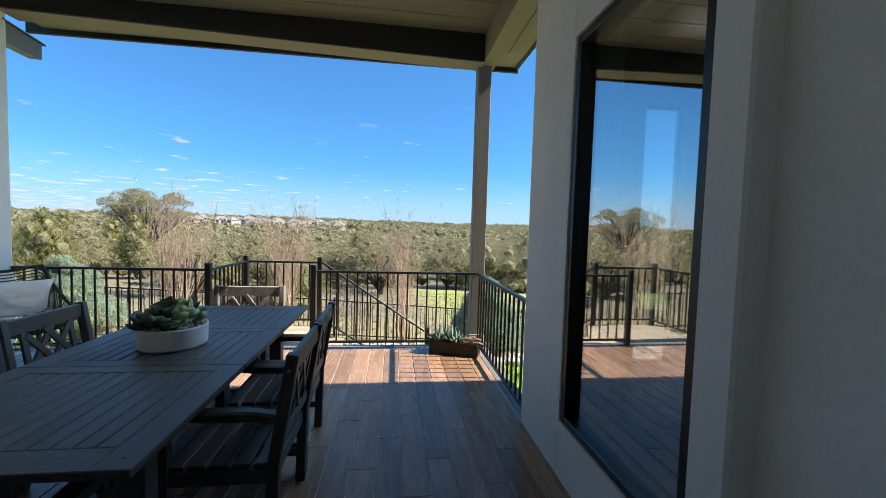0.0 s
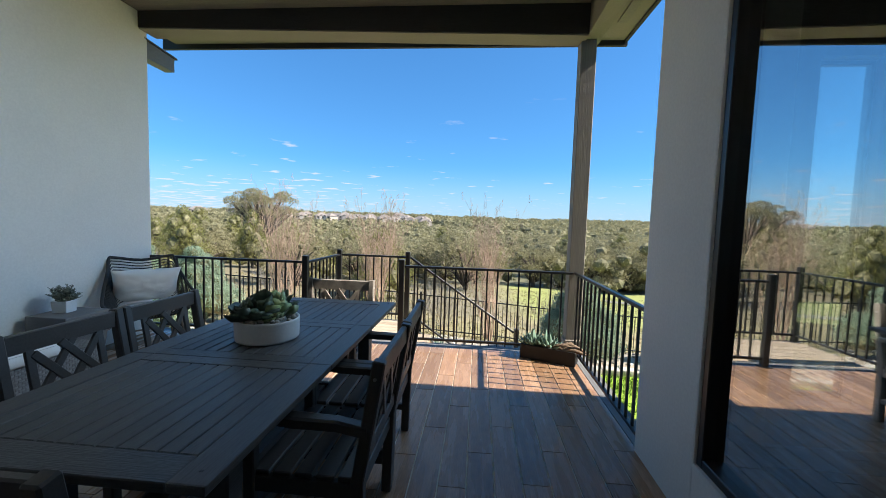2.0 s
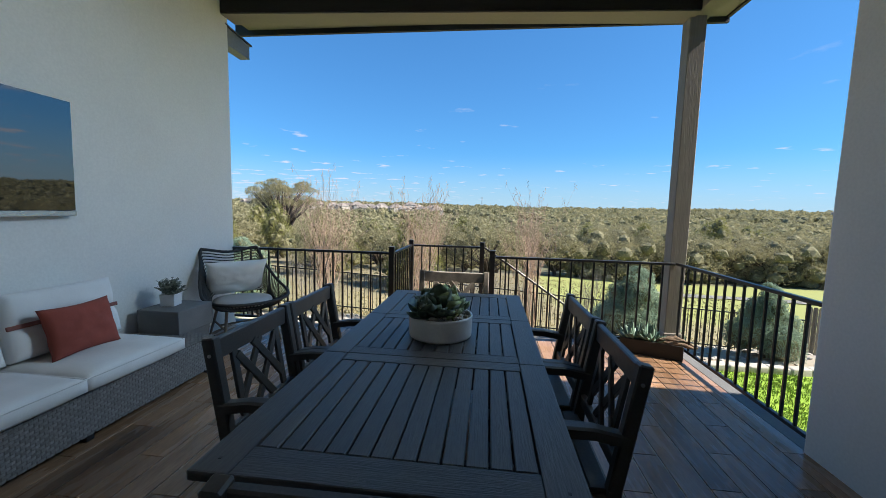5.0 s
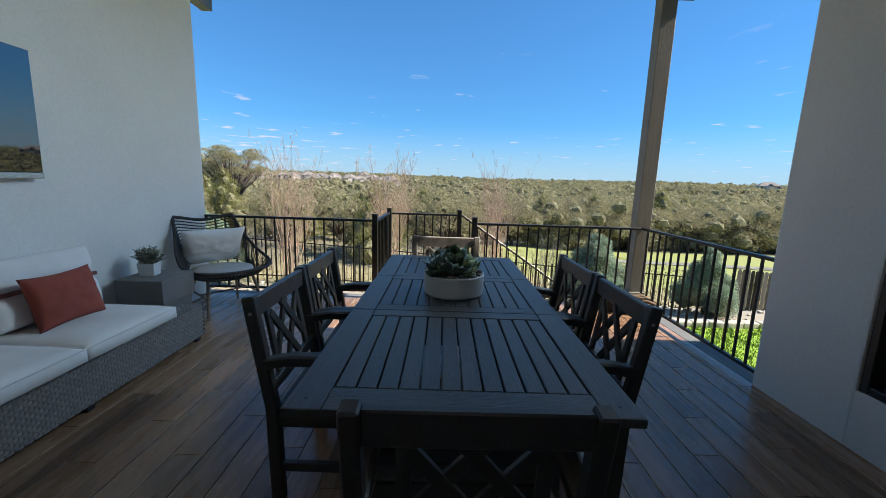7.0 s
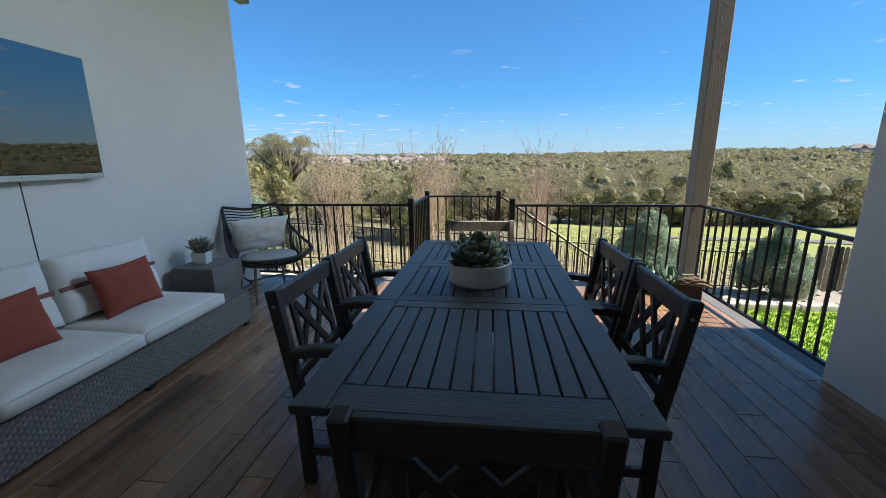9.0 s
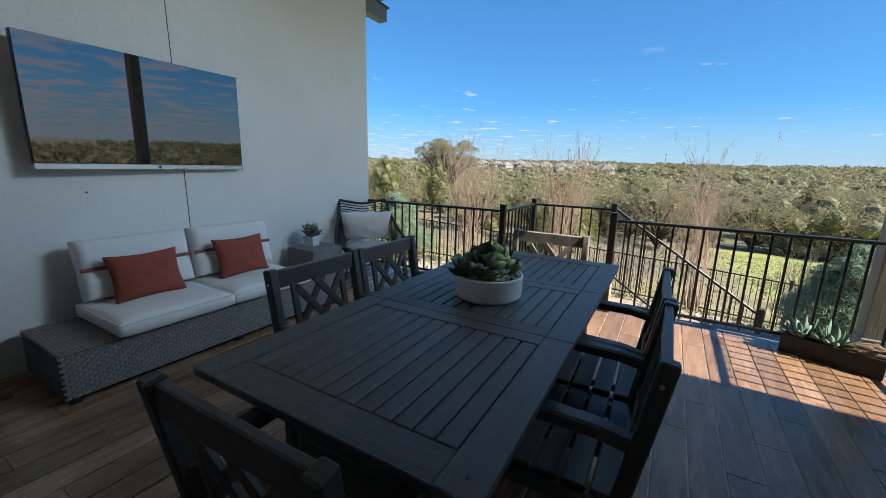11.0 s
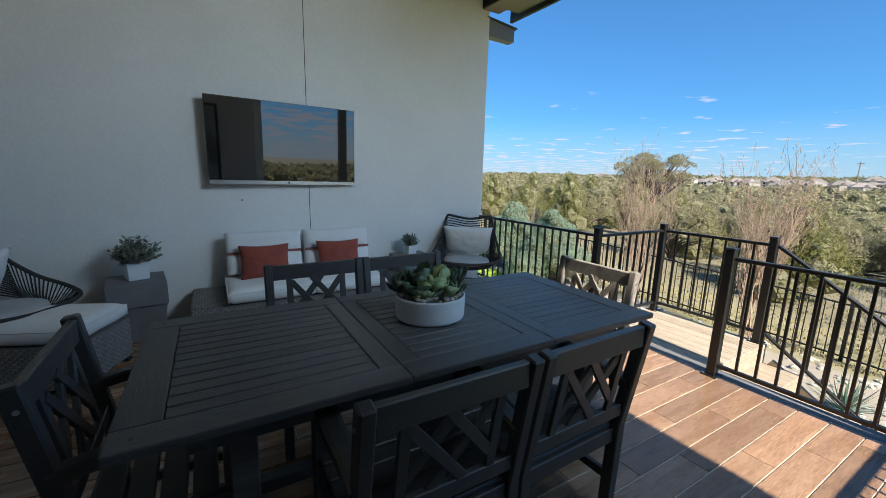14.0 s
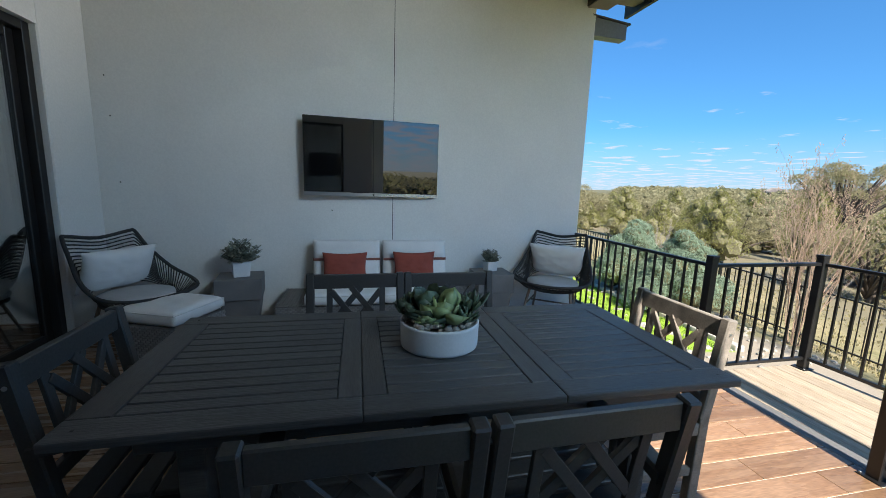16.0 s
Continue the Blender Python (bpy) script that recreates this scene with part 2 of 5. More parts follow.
CHROME = material("brushed_silver", (0.62, 0.62, 0.63), 0.3, metal=0.9, var=0.06, scale=8, fine=200, stretch=(1, 0.1, 1), bump=0.02)
SUCC = material("succulent_green", (0.12, 0.17, 0.105), 0.5, var=0.35, scale=14, fine=60, bump=0.05, rand=0.35)
SUCCPALE = material("succulent_pale", (0.42, 0.48, 0.22), 0.45, var=0.25, scale=10, fine=60, bump=0.05, second=(0.24, 0.33, 0.14), rand=0.25)
AGAVE = material("agave_blue_green", (0.17, 0.27, 0.20), 0.55, var=0.3, scale=8, fine=60, bump=0.08, island=True, rand=0.2)
PEBBLE = material("pebble", (0.42, 0.37, 0.31), 0.6, var=0.25, scale=15, fine=80, bump=0.1, island=True, rand=0.45)
SAGE = material("sage_leaves", (0.29, 0.305, 0.23), 0.7, var=0.3, scale=20, fine=80, bump=0.05, island=True, rand=0.4)
SAGEPALE = material("pale_sage_leaves", (0.42, 0.42, 0.33), 0.7, var=0.2, scale=20, fine=80, bump=0.05, island=True, rand=0.25)
DRIFT = material("driftwood", (0.24, 0.16, 0.10), 0.85, var=0.45, scale=9, fine=40, stretch=(1, 6, 6), bump=0.7)
TROUGH = material("black_planter", (0.02, 0.018, 0.017), 0.6, var=0.3, scale=8, fine=70, bump=0.15)
SOIL = material("soil", (0.05, 0.035, 0.025), 0.95, var=0.4, scale=20, fine=90, bump=0.6)
GLASS = glass("window_glass", 0.22, 0.90, (0.92, 0.96, 0.94))
CLEAR = glass("clear_glass", 0.04, 0.30, (0.93, 0.97, 0.97))
CURTAIN = material("curtain_linen", (0.50, 0.50, 0.48), 0.95, var=0.1, scale=3, fine=200, bump=0.2)
INWALL = material("interior_paint", (0.34, 0.34, 0.33), 0.9, var=0.06, scale=2, fine=50)
INFLOOR = material("interior_floor", (0.20, 0.15, 0.11), 0.5, var=0.25, scale=2, fine=20, stretch=(8, 1, 1))
BARK = material("bark", (0.13, 0.105, 0.085), 0.95, var=0.4, scale=4, fine=20, stretch=(4, 4, 0.8), bump=0.7)
TWIG = material("bare_twigs", (0.46, 0.33, 0.245), 0.85, var=0.3, scale=3, fine=30, bump=0.2)
TWIGGREY = material("grey_brush", (0.30, 0.27, 0.235), 0.9, var=0.3, scale=3, fine=30, bump=0.2)
LEAF_OAK = material("oak_leaves", (0.35, 0.32, 0.19), 0.75, var=0.2, scale=0.35, fine=5, bump=0.0, second=(0.27, 0.25, 0.145), island=True, rand=0.2, spec=0.1)
LEAF_CEDAR = material("cedar_leaves", (0.28, 0.275, 0.11), 0.8, var=0.35, scale=0.35, fine=5, bump=0.0, second=(0.22, 0.225, 0.08), island=True, rand=0.2, spec=0.1)
LEAF_BLUE = material("blue_juniper_leaves", (0.28, 0.36, 0.27), 0.8, var=0.3, scale=0.8, fine=6, bump=0.0, second=(0.23, 0.31, 0.22), island=True, rand=0.15, spec=0.1)
LEAF_FAR = material("far_woods", (0.36, 0.335, 0.20), 0.9, var=0.35, scale=0.03, fine=0.3, bump=0.0, second=(0.27, 0.26, 0.15), island=True, rand=0.18, spec=0.1)
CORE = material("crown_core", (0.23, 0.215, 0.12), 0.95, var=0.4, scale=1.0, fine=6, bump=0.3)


def let_light_through(m, share):
    """Thin leaves pass part of the light on."""
    n, l = m.node_tree.nodes, m.node_tree.links
    b = n["Principled BSDF"]
    out = b.outputs[0].links[0].to_socket
    thin, mix = n.new("ShaderNodeBsdfTranslucent"), n.new("ShaderNodeMixShader")
    l.new(b.inputs["Base Color"].links[0].from_socket, thin.inputs["Color"])
    mix.inputs[0].default_value = share
    l.new(b.outputs[0], mix.inputs[1])
    l.new(thin.outputs[0], mix.inputs[2])
    l.new(mix.outputs[0], out)


for leaf_mat in (LEAF_OAK, LEAF_CEDAR, LEAF_FAR, LEAF_BLUE):
    let_light_through(leaf_mat, 0.42)
LIME = material("limestone", (0.44, 0.41, 0.355), 0.9, var=0.25, scale=4, fine=30, bump=0.5, island=True, rand=0.15)
FENCEWOOD = material("grey_fence_wood", (0.29, 0.255, 0.21), 0.9, var=0.35, scale=3, fine=25, stretch=(6, 6, 0.6), bump=0.4, rand=0.15)
HOUSEWALL = material("house_wall", (0.55, 0.50, 0.44), 0.9, var=0.15, scale=0.3, fine=3, rand=0.25)
HOUSEROOF = material("house_roof", (0.24, 0.21, 0.19), 0.9, var=0.25, scale=0.4, fine=4, rand=0.2)
SHINGLE = material("roof_shingles", (0.10, 0.095, 0.09), 0.9, var=0.3, scale=3, fine=30, bump=0.5)
FASCIA = material("grey_fascia", (0.19, 0.195, 0.20), 0.6, var=0.15, scale=2, fine=40)
DARKPANE = material("dark_pane", (0.03, 0.035, 0.04), 0.15, var=0.2, bump=0.0)
STRAW = material("dry_grass", (0.33, 0.275, 0.15), 0.9, var=0.3, scale=1, fine=8, bump=0.0, second=(0.23, 0.215, 0.10), island=True, rand=0.35)
BLADE = material("green_grass", (0.22, 0.34, 0.04), 0.8, var=0.3, scale=1, fine=8, bump=0.0, island=True, rand=0.3)

# ---- mesh helpers ----


def mesh_of(name, bm, mat, smooth=False):
    me = bpy.data.meshes.new(name)
    bm.normal_update()
    if smooth:
        for f in bm.faces:
            f.smooth = True
    bm.to_mesh(me)
    bm.free()
    me.materials.append(mat)
    return me


def part(name, bm, mat, parent, label="", m=None, smooth=False):
    ob = new(name, mesh_of(name, bm, mat, smooth))
    ob.parent = parent
    if m is not None:
        ob.matrix_basis = m
    if label:
        tagged(ob, label)
    return ob


def shared(name, me, parent, m):
    ob = new(name, me)
    ob.parent = parent
    ob.matrix_basis = m
    return ob


def thing(name, m, label, category, group="", kind=""):
    ob = new(name)
    ob.empty_display_size = 0.1
    ob.matrix_basis = m
    return tagged(ob, label, category, group, kind)


def solid(name, bm, mat, label, category, m=None, kind="", group="", smooth=False):
    ob = new(name, mesh_of(name, bm, mat, smooth))
    if m is not None:
        ob.matrix_basis = m
    return tagged(ob, label, category, group, kind)


def box(x0, x1, y0, y1, z0, z1, bevel=0.0, bm=None, seg=1):
    own = bm is None
    tmp = bmesh.new()
    r = bmesh.ops.create_cube(tmp, size=1.0)["verts"]
    for v in r:
        v.co = Vector((x0 + (v.co.x + 0.5) * (x1 - x0), y0 + (v.co.y + 0.5) * (y1 - y0), z0 + (v.co.z + 0.5) * (z1 - z0)))
    if bevel:
        bmesh.ops.bevel(tmp, geom=list(tmp.edges), offset=bevel, segments=seg, affect="EDGES", profile=0.6)
    return tmp if own else join(bm, tmp)


def join(bm, other, m=None):
    """Adds other to bm and frees it."""
    if m is not None:
        other.transform(m)
    me = bpy.data.meshes.new("tmp")
    other.to_mesh(me)
    other.free()
    bm.from_mesh(me)
    bpy.data.meshes.remove(me)
    return bm


def bar(a, b, w, d, bevel=0.003, up=(0, 0, 1)):
    """A squared bar from a to b, w wide and d deep."""
    a, b = Vector(a), Vector(b)
    z = (b - a).normalized()
    ref = Vector(up)
    if abs(z.dot(ref)) > 0.98:
        ref = Vector((0, 1, 0))
    x = ref.cross(z).normalized()
    y = z.cross(x)
    bm = box(-w / 2, w / 2, -d / 2, d / 2, 0, (b - a).length, bevel)
    bm.transform(Matrix.Translation(a) @ Matrix((x, y, z)).transposed().to_4x4())
    return bm


def tube(points, radii, sides=6, bm=None, closed=False):
    """A round bar along points; radii: one number or one a point."""
    bm = bm or bmesh.new()
    pts = [Vector(p) for p in points]
    if isinstance(radii, (int, float)):
        radii = [radii] * len(pts)
    rings, n = [], len(pts)
    prev = None
    for i, p in enumerate(pts):
        if closed:
            d = pts[(i + 1) % n] - pts[i - 1]
        else:
            d = pts[min(i + 1, n - 1)] - pts[max(i - 1, 0)]
        d.normalize()
        if prev is None:
            ref = Vector((0, 0, 1)) if abs(d.z) < 0.9 else Vector((1, 0, 0))
            u = d.cross(ref).normalized()
        else:
            u = (prev - d * prev.dot(d)).normalized()
        prev = u
        v = d.cross(u)
        rings.append([bm.verts.new(p + (u * math.cos(2 * math.pi * k / sides) + v * math.sin(2 * math.pi * k / sides)) * radii[i]) for k in range(sides)])
    for i in range(n if closed else n - 1):
        r0, r1 = rings[i], rings[(i + 1) % n]
        for k in range(sides):
            bm.faces.new((r0[k], r0[(k + 1) % sides], r1[(k + 1) % sides], r1[k]))
    if not closed:
        bm.faces.new(rings[0][::-1])
        bm.faces.new(rings[-1])
    return bm


def lathe(profile, sides=32, bm=None):
    bm = bm or bmesh.new()
    rings = []
    for r, z in profile:
        rings.append([bm.verts.new((r * math.cos(2 * math.pi * k / sides), r * math.sin(2 * math.pi * k / sides), z)) for k in range(sides)])
    for a, b in zip(rings, rings[1:]):
        for k in range(sides):
            bm.faces.new((a[k], a[(k + 1) % sides], b[(k + 1) % sides], b[k]))
    bm.faces.new(rings[0][::-1])
    bm.faces.new(rings[-1])
    return bm


def cushion(sx, sy, sz, puff=0.25, seed=0, n=18, sag=0.012):
    """A filled cushion: squared rim, domed faces, a few soft dents."""
    bm = bmesh.new()
    top, bot = {}, {}
    for i in range(n + 1):
        for j in range(n + 1):
            u, v = 2 * i / n - 1, 2 * j / n - 1
            k = (1 - abs(u) ** 4) * (1 - abs(v) ** 4)
            h = sz / 2 * ((1 - puff) + puff * k ** 0.6)
            edge = max(abs(u), abs(v))
            if edge > 0.99:
                h *= 0.72
            pinch = 1 - 0.05 * puff * (1 - min(1, abs(abs(u) - abs(v)) * 2.5)) * 0 - 0.03 * puff * (abs(u) > 0.99) * (1 - v * v) - 0.03 * puff * (abs(v) > 0.99) * (1 - u * u)
            d = sag * noise.noise(Vector((u * 2 + seed * 7.1, v * 2, seed * 3.3)))
            x, y = u * sx / 2 * pinch, v * sy / 2 * pinch
            top[i, j] = bm.verts.new((x, y, h + d * k))
            bot[i, j] = bm.verts.new((x, y, -h + d * k * 0.5))
    for i in range(n):
        for j in range(n):
            bm.faces.new((top[i, j], top[i + 1, j], top[i + 1, j + 1], top[i, j + 1]))
            bm.faces.new((bot[i, j], bot[i, j + 1], bot[i + 1, j + 1], bot[i + 1, j]))
    rim = [(i, 0) for i in range(n)] + [(n, j) for j in range(n)] + [(i, n) for i in range(n, 0, -1)] + [(0, j) for j in range(n, 0, -1)]
    for a, b in zip(rim, rim[1:] + rim[:1]):
        bm.faces.new((bot[a], bot[b], top[b], top[a]))
    return bm


def rim_path(sx, sy, z, n=12):
    pts = []
    for k in range(4 * n):
        s, u = divmod(k, n)
        f = u / n * 2 - 1
        x, y = ((f, -1), (1, f), (-f, 1), (-1, -f))[s]
        pts.append((x * sx / 2, y * sy / 2, z))
    return pts


def rock(bm, c, r, seed, flat=0.6, sub=1):
    tmp = bmesh.new()
    bmesh.ops.create_icosphere(tmp, subdivisions=sub, radius=1.0)
    for v in tmp.verts:
        k = 1 + 0.35 * noise.noise(v.co * 1.3 + Vector((seed * 3.7, seed, 0)))
        v.co = Vector((v.co.x * r * k, v.co.y * r * k * 0.8, v.co.z * r * k * flat))
    return join(bm, tmp, pose(*c, 0, 0, seed * 57 % 360))


def smooth01(a, b, x):
    t = min(max((x - a) / (b - a), 0.0), 1.0)
    return t * t * (3 - 2 * t)


# ---- ground ----
PROFILE = ((-400, -1.1), (6.8, -1.1), (9.5, -1.35), (13, -2.35), (20, -2.75), (31, -3.5), (60, -6.5), (110, -9.5), (190, -8.0), (270, -3.5), (400, -0.5), (700, 2.0), (3000, -30))


def ground(x, y):
    for (a, za), (b, zb) in zip(PROFILE, PROFILE[1:]):
        if y <= b:
            z = za + (zb - za) * (y - a) / (b - a)
            break
    else:
        z = PROFILE[-1][1]
    lean = -0.055 * (min(max(x, -16), 12) - 2.8) * smooth01(8, 13, y) * (1 - smooth01(30, 70, y))
    far = smooth01(15, 60, y)
    z += lean + far * 1.2 * noise.noise(Vector((x * 0.02, y * 0.02, 0))) + smooth01(120, 300, y) * (3.0 * noise.noise(Vector((x * 0.006, y * 0.006, 4))) + 2.2 * smooth01(60, -120, x) + 2.5 * smooth01(60, 260, x))
    return z + 0.04 * smooth01(9, 12, y) * noise.noise(Vector((x * 0.8, y * 0.8, 2)))


xs = sorted({round(v, 3) for v in [*np.arange(-16, 16.1, 0.8), *(s * 16 * 1.22 ** k for k in range(1, 27) for s in (-1, 1))]})
ys = sorted({round(v, 3) for v in [*np.arange(-4, 34, 0.8), *(34 * 1.13 ** k for k in range(1, 38)), *(-4 * 1.6 ** k for k in range(1, 13))]})
gb = bmesh.new()
gv = {(i, j): gb.verts.new((x, y, ground(x, y))) for i, x in enumerate(xs) for j, y in enumerate(ys)}
for i in range(len(xs) - 1):
    for j in range(len(ys) - 1):
        gb.faces.new((gv[i, j], gv[i + 1, j], gv[i + 1, j + 1], gv[i, j + 1]))


def ground_material():
    """Turf by the house, a dry field beyond it, brown woodland floor further out."""
    m = material("ground_cover", (0.30, 0.25, 0.14), 0.95, var=0.35, scale=0.7, fine=9, bump=0.5, second=(0.21, 0.19, 0.09), depth=0.03)
    n, l = m.node_tree.nodes, m.node_tree.links
    b = n["Principled BSDF"]
    base = b.inputs["Base Color"].links[0].from_socket
    tc, sep = n.new("ShaderNodeTexCoord"), n.new("ShaderNodeSeparateXYZ")
    l.new(tc.outputs["Object"], sep.inputs[0])
    wob = n.new("ShaderNodeTexNoise")
    wob.inputs["Scale"].default_value, wob.inputs["Detail"].default_value = 0.5, 3
    l.new(tc.outputs["Object"], wob.inputs["Vector"])
    fine = n.new("ShaderNodeTexNoise")
    fine.inputs["Scale"].default_value = 40
    l.new(tc.outputs["Object"], fine.inputs["Vector"])

    def calc(op, a, c=0.0):
        k = n.new("ShaderNodeMath")
        k.operation = op
        for i, v in enumerate((a, c)):
            if isinstance(v, (int, float)):
                k.inputs[i].default_value = v
            else:
                l.new(v, k.inputs[i])
        return k.outputs[0]

    def step(v, a, c):
        k = n.new("ShaderNodeMapRange")
        k.interpolation_type = "SMOOTHSTEP"
        k.inputs["From Min"].default_value, k.inputs["From Max"].default_value = a, c
        l.new(v, k.inputs[0])
        return k.outputs[0]

    def lay(under, mask, ca, cb):
        mix, col = n.new("ShaderNodeMix"), n.new("ShaderNodeMix")
        mix.data_type = col.data_type = "RGBA"
        l.new(fine.outputs["Fac"], col.inputs["Factor"])
        col.inputs["A"].default_value, col.inputs["B"].default_value = (*ca, 1), (*cb, 1)
        l.new(mask, mix.inputs["Factor"])
        l.new(under, mix.inputs["A"])
        l.new(col.outputs["Result"], mix.inputs["B"])
        return mix.outputs["Result"]

    X, Y = sep.outputs[0], sep.outputs[1]
    wx = calc("ADD", X, calc("MULTIPLY", wob.outputs["Fac"], 2.0))
    wy = calc("ADD", Y, calc("MULTIPLY", wob.outputs["Fac"], 2.4))
    wide = n.new("ShaderNodeTexNoise")
    wide.inputs["Scale"].default_value = 0.12
    l.new(tc.outputs["Object"], wide.inputs["Vector"])
    field = calc("MULTIPLY", step(wy, 17.0, 20.0), step(wx, 2.0, 5.0))
    out = lay(base, field, (0.21, 0.25, 0.065), (0.28, 0.28, 0.09))
    brush = calc("MULTIPLY", step(wy, 15.0, 19.0), calc("SUBTRACT", 1.0, step(wx, 1.5, 5.0)))
    out = lay(out, brush, (0.21, 0.18, 0.115), (0.14, 0.125, 0.075))
    out = lay(out, step(wy, 34.5, 37.0), (0.15, 0.14, 0.075), (0.105, 0.105, 0.055))
    gravel = calc("MULTIPLY", step(Y, 7.75, 7.85), calc("SUBTRACT", 1.0, step(wy, 11.4, 11.9)))
    gravel = calc("MULTIPLY", gravel, calc("SUBTRACT", 1.0, step(X, 8.5, 9.5)))
    out = lay(out, gravel, (0.37, 0.32, 0.25), (0.24, 0.20, 0.15))
    right = calc("MULTIPLY", step(X, 1.9, 2.0), calc("SUBTRACT", 1.0, step(Y, 7.75, 7.85)))
    left = calc("MULTIPLY", calc("SUBTRACT", 1.0, step(X, -4.3, -4.2)), calc("SUBTRACT", 1.0, step(Y, 9.0, 9.1)))
    out = lay(out, calc("MAXIMUM", right, left), (0.28, 0.42, 0.035), (0.19, 0.31, 0.02))
    l.new(out, b.inputs["Base Color"])
    return m


solid("ground", gb, ground_material(), "sloping yard of turf, gravel and dry grass that falls to woodland", "ground", kind="structure", smooth=True)

# ---- house and patio shell ----
WX, RX, BY, PY = -3.39, 1.485, 0.17, 5.25     # west wall, east wall, back wall, patio's edge
ROOF = 3.62


def quad_box(p, thick, bm=None):
    """A slab: four top corners, going down by thick."""
    bm = bm or bmesh.new()
    a = [bm.verts.new(q) for q in p]
    b = [bm.verts.new(Vector(q) - Vector((0, 0, thick))) for q in p]
    bm.faces.new(a)
    bm.faces.new(b[::-1])
    for k in range(4):
        bm.faces.new((a[k], b[k], b[(k + 1) % 4], a[(k + 1) % 4]))
    bmesh.ops.recalc_face_normals(bm, faces=bm.faces)
    return bm


wall_west = solid("wall_west", box(WX - 0.28, WX, -0.4, 5.15, -1.4, 4.1, 0.012, seg=2), STUCCO, "off-white stucco wall with a hairline joint", "wall", kind="structure")
part("joint", box(WX, WX + 0.002, 2.891, 2.897, 0.02, ROOF), PLASTIC, wall_west)
for k, (yy, zz) in enumerate(((0.30, 1.95), (0.33, 1.35), (2.25, 1.12), (0.28, 2.3))):
    part("screw_plug", box(WX, WX + 0.003, yy, yy + 0.012, zz, zz + 0.012, 0.001), PLASTIC, wall_west)

# back wall with the wide sliding door
DX0, DX1, DZ = -2.84, 1.02, 2.52
back = solid("wall_back", box(WX, DX0, -0.12, BY, -0.05, 4.1, 0.01), STUCCO, "off-white stucco wall round a glass door", "wall", kind="structure")
part("wall_side", box(DX1, 1.85, -0.12, BY, -0.05, 4.1, 0.01), STUCCO, back)
part("wall_head", box(DX0, DX1, -0.12, BY, DZ, 4.1), STUCCO, back)
door = thing("door_1", pose(0, 0, 0), "closed wide sliding glass door in a black frame", "door", kind="structure")
part("frame", box(DX0 + 0.002, DX0 + 0.07, -0.09, 0.12, 0.0, DZ - 0.002, 0.004), BRONZE, door)
part("frame", box(DX1 - 0.07, DX1 - 0.002, -0.09, 0.12, 0.0, DZ - 0.002, 0.004), BRONZE, door)
part("frame", box(DX0 + 0.07, DX1 - 0.07, -0.09, 0.12, DZ - 0.07, DZ - 0.002, 0.004), BRONZE, door)
part("frame", box(DX0 + 0.07, DX1 - 0.07, -0.09, 0.12, 0.0, 0.03, 0.004), BRONZE, door)
pw = (DX1 - DX0 - 0.14) / 3
for k in range(3):
    x0, yo = DX0 + 0.07 + k * pw, 0.04 if k % 2 == 0 else -0.03
    leaf = part("door_leaf", box(x0, x0 + 0.07, yo - 0.02, yo + 0.02, 0.03, DZ - 0.07, 0.004), BRONZE, door)
    part("stile", box(x0 + pw - 0.07, x0 + pw, yo - 0.02, yo + 0.02, 0.03, DZ - 0.07, 0.004), BRONZE, leaf)
    part("rail", box(x0 + 0.07, x0 + pw - 0.07, yo - 0.02, yo + 0.02, 0.03, 0.12, 0.004), BRONZE, leaf)
    part("rail", box(x0 + 0.07, x0 + pw - 0.07, yo - 0.02, yo + 0.02, DZ - 0.14, DZ - 0.07, 0.004), BRONZE, leaf)
    part("pane", box(x0 + 0.07, x0 + pw - 0.07, yo - 0.004, yo + 0.004, 0.12, DZ - 0.14), GLASS, leaf)

# east wall with its tall window
WY0, WY1, WZ0, WZ1 = 1.755, 2.72, 0.32, 2.50
east = solid("wall_east", box(RX, RX + 0.3, WY1, 3.36, -1.4, 4.1, 0.012, seg=2), STUCCO, "off-white stucco wall with a tall window", "wall", kind="structure")
part("wall_pier", box(RX, RX + 0.3, 1.60, WY0, -0.05, 4.1, 0.01), STUCCO, east)
part("wall_sill", box(RX, RX + 0.3, WY0, WY1, -0.05, WZ0), STUCCO, east)
part("wall_head", box(RX, RX + 0.3, WY0, WY1, WZ1, 4.1), STUCCO, east)
part("wall_recess", box(1.575, 1.85, BY, 1.60, -0.05, 4.1), STUCCO, east)
win = thing("window_1", pose(0, 0, 0), "tall fixed window with a dark bronze frame", "window", kind="structure")
fx0, fx1, fw = RX + 0.012, RX + 0.12, 0.045
part("window_frame", box(fx0, fx1, WY0 + 0.001, WY0 + fw, WZ0, WZ1, 0.004), BRONZE, win)
part("window_frame", box(fx0, fx1, WY1 - fw, WY1 - 0.001, WZ0, WZ1, 0.004), BRONZE, win)
part("window_frame", box(fx0, fx1, WY0 + fw, WY1 - fw, WZ0 + 0.001, WZ0 + fw, 0.004), BRONZE, win)
part("window_frame", box(fx0, fx1, WY0 + fw, WY1 - fw, WZ1 - fw, WZ1 - 0.001, 0.004), BRONZE, win)
part("pane", box(RX + 0.06, RX + 0.068, WY0 + fw, WY1 - fw, WZ0 + fw, WZ1 - fw), GLASS, win)
wb = box(0, 0.06, -0.05, 0.05, 0, 0.17, 0.012, seg=2)
solid("outlet_cover", wb, PLASTIC, "black weatherproof outlet cover on the stucco wall", "outlet", m=pose(1.575, 1.50, 0.50))

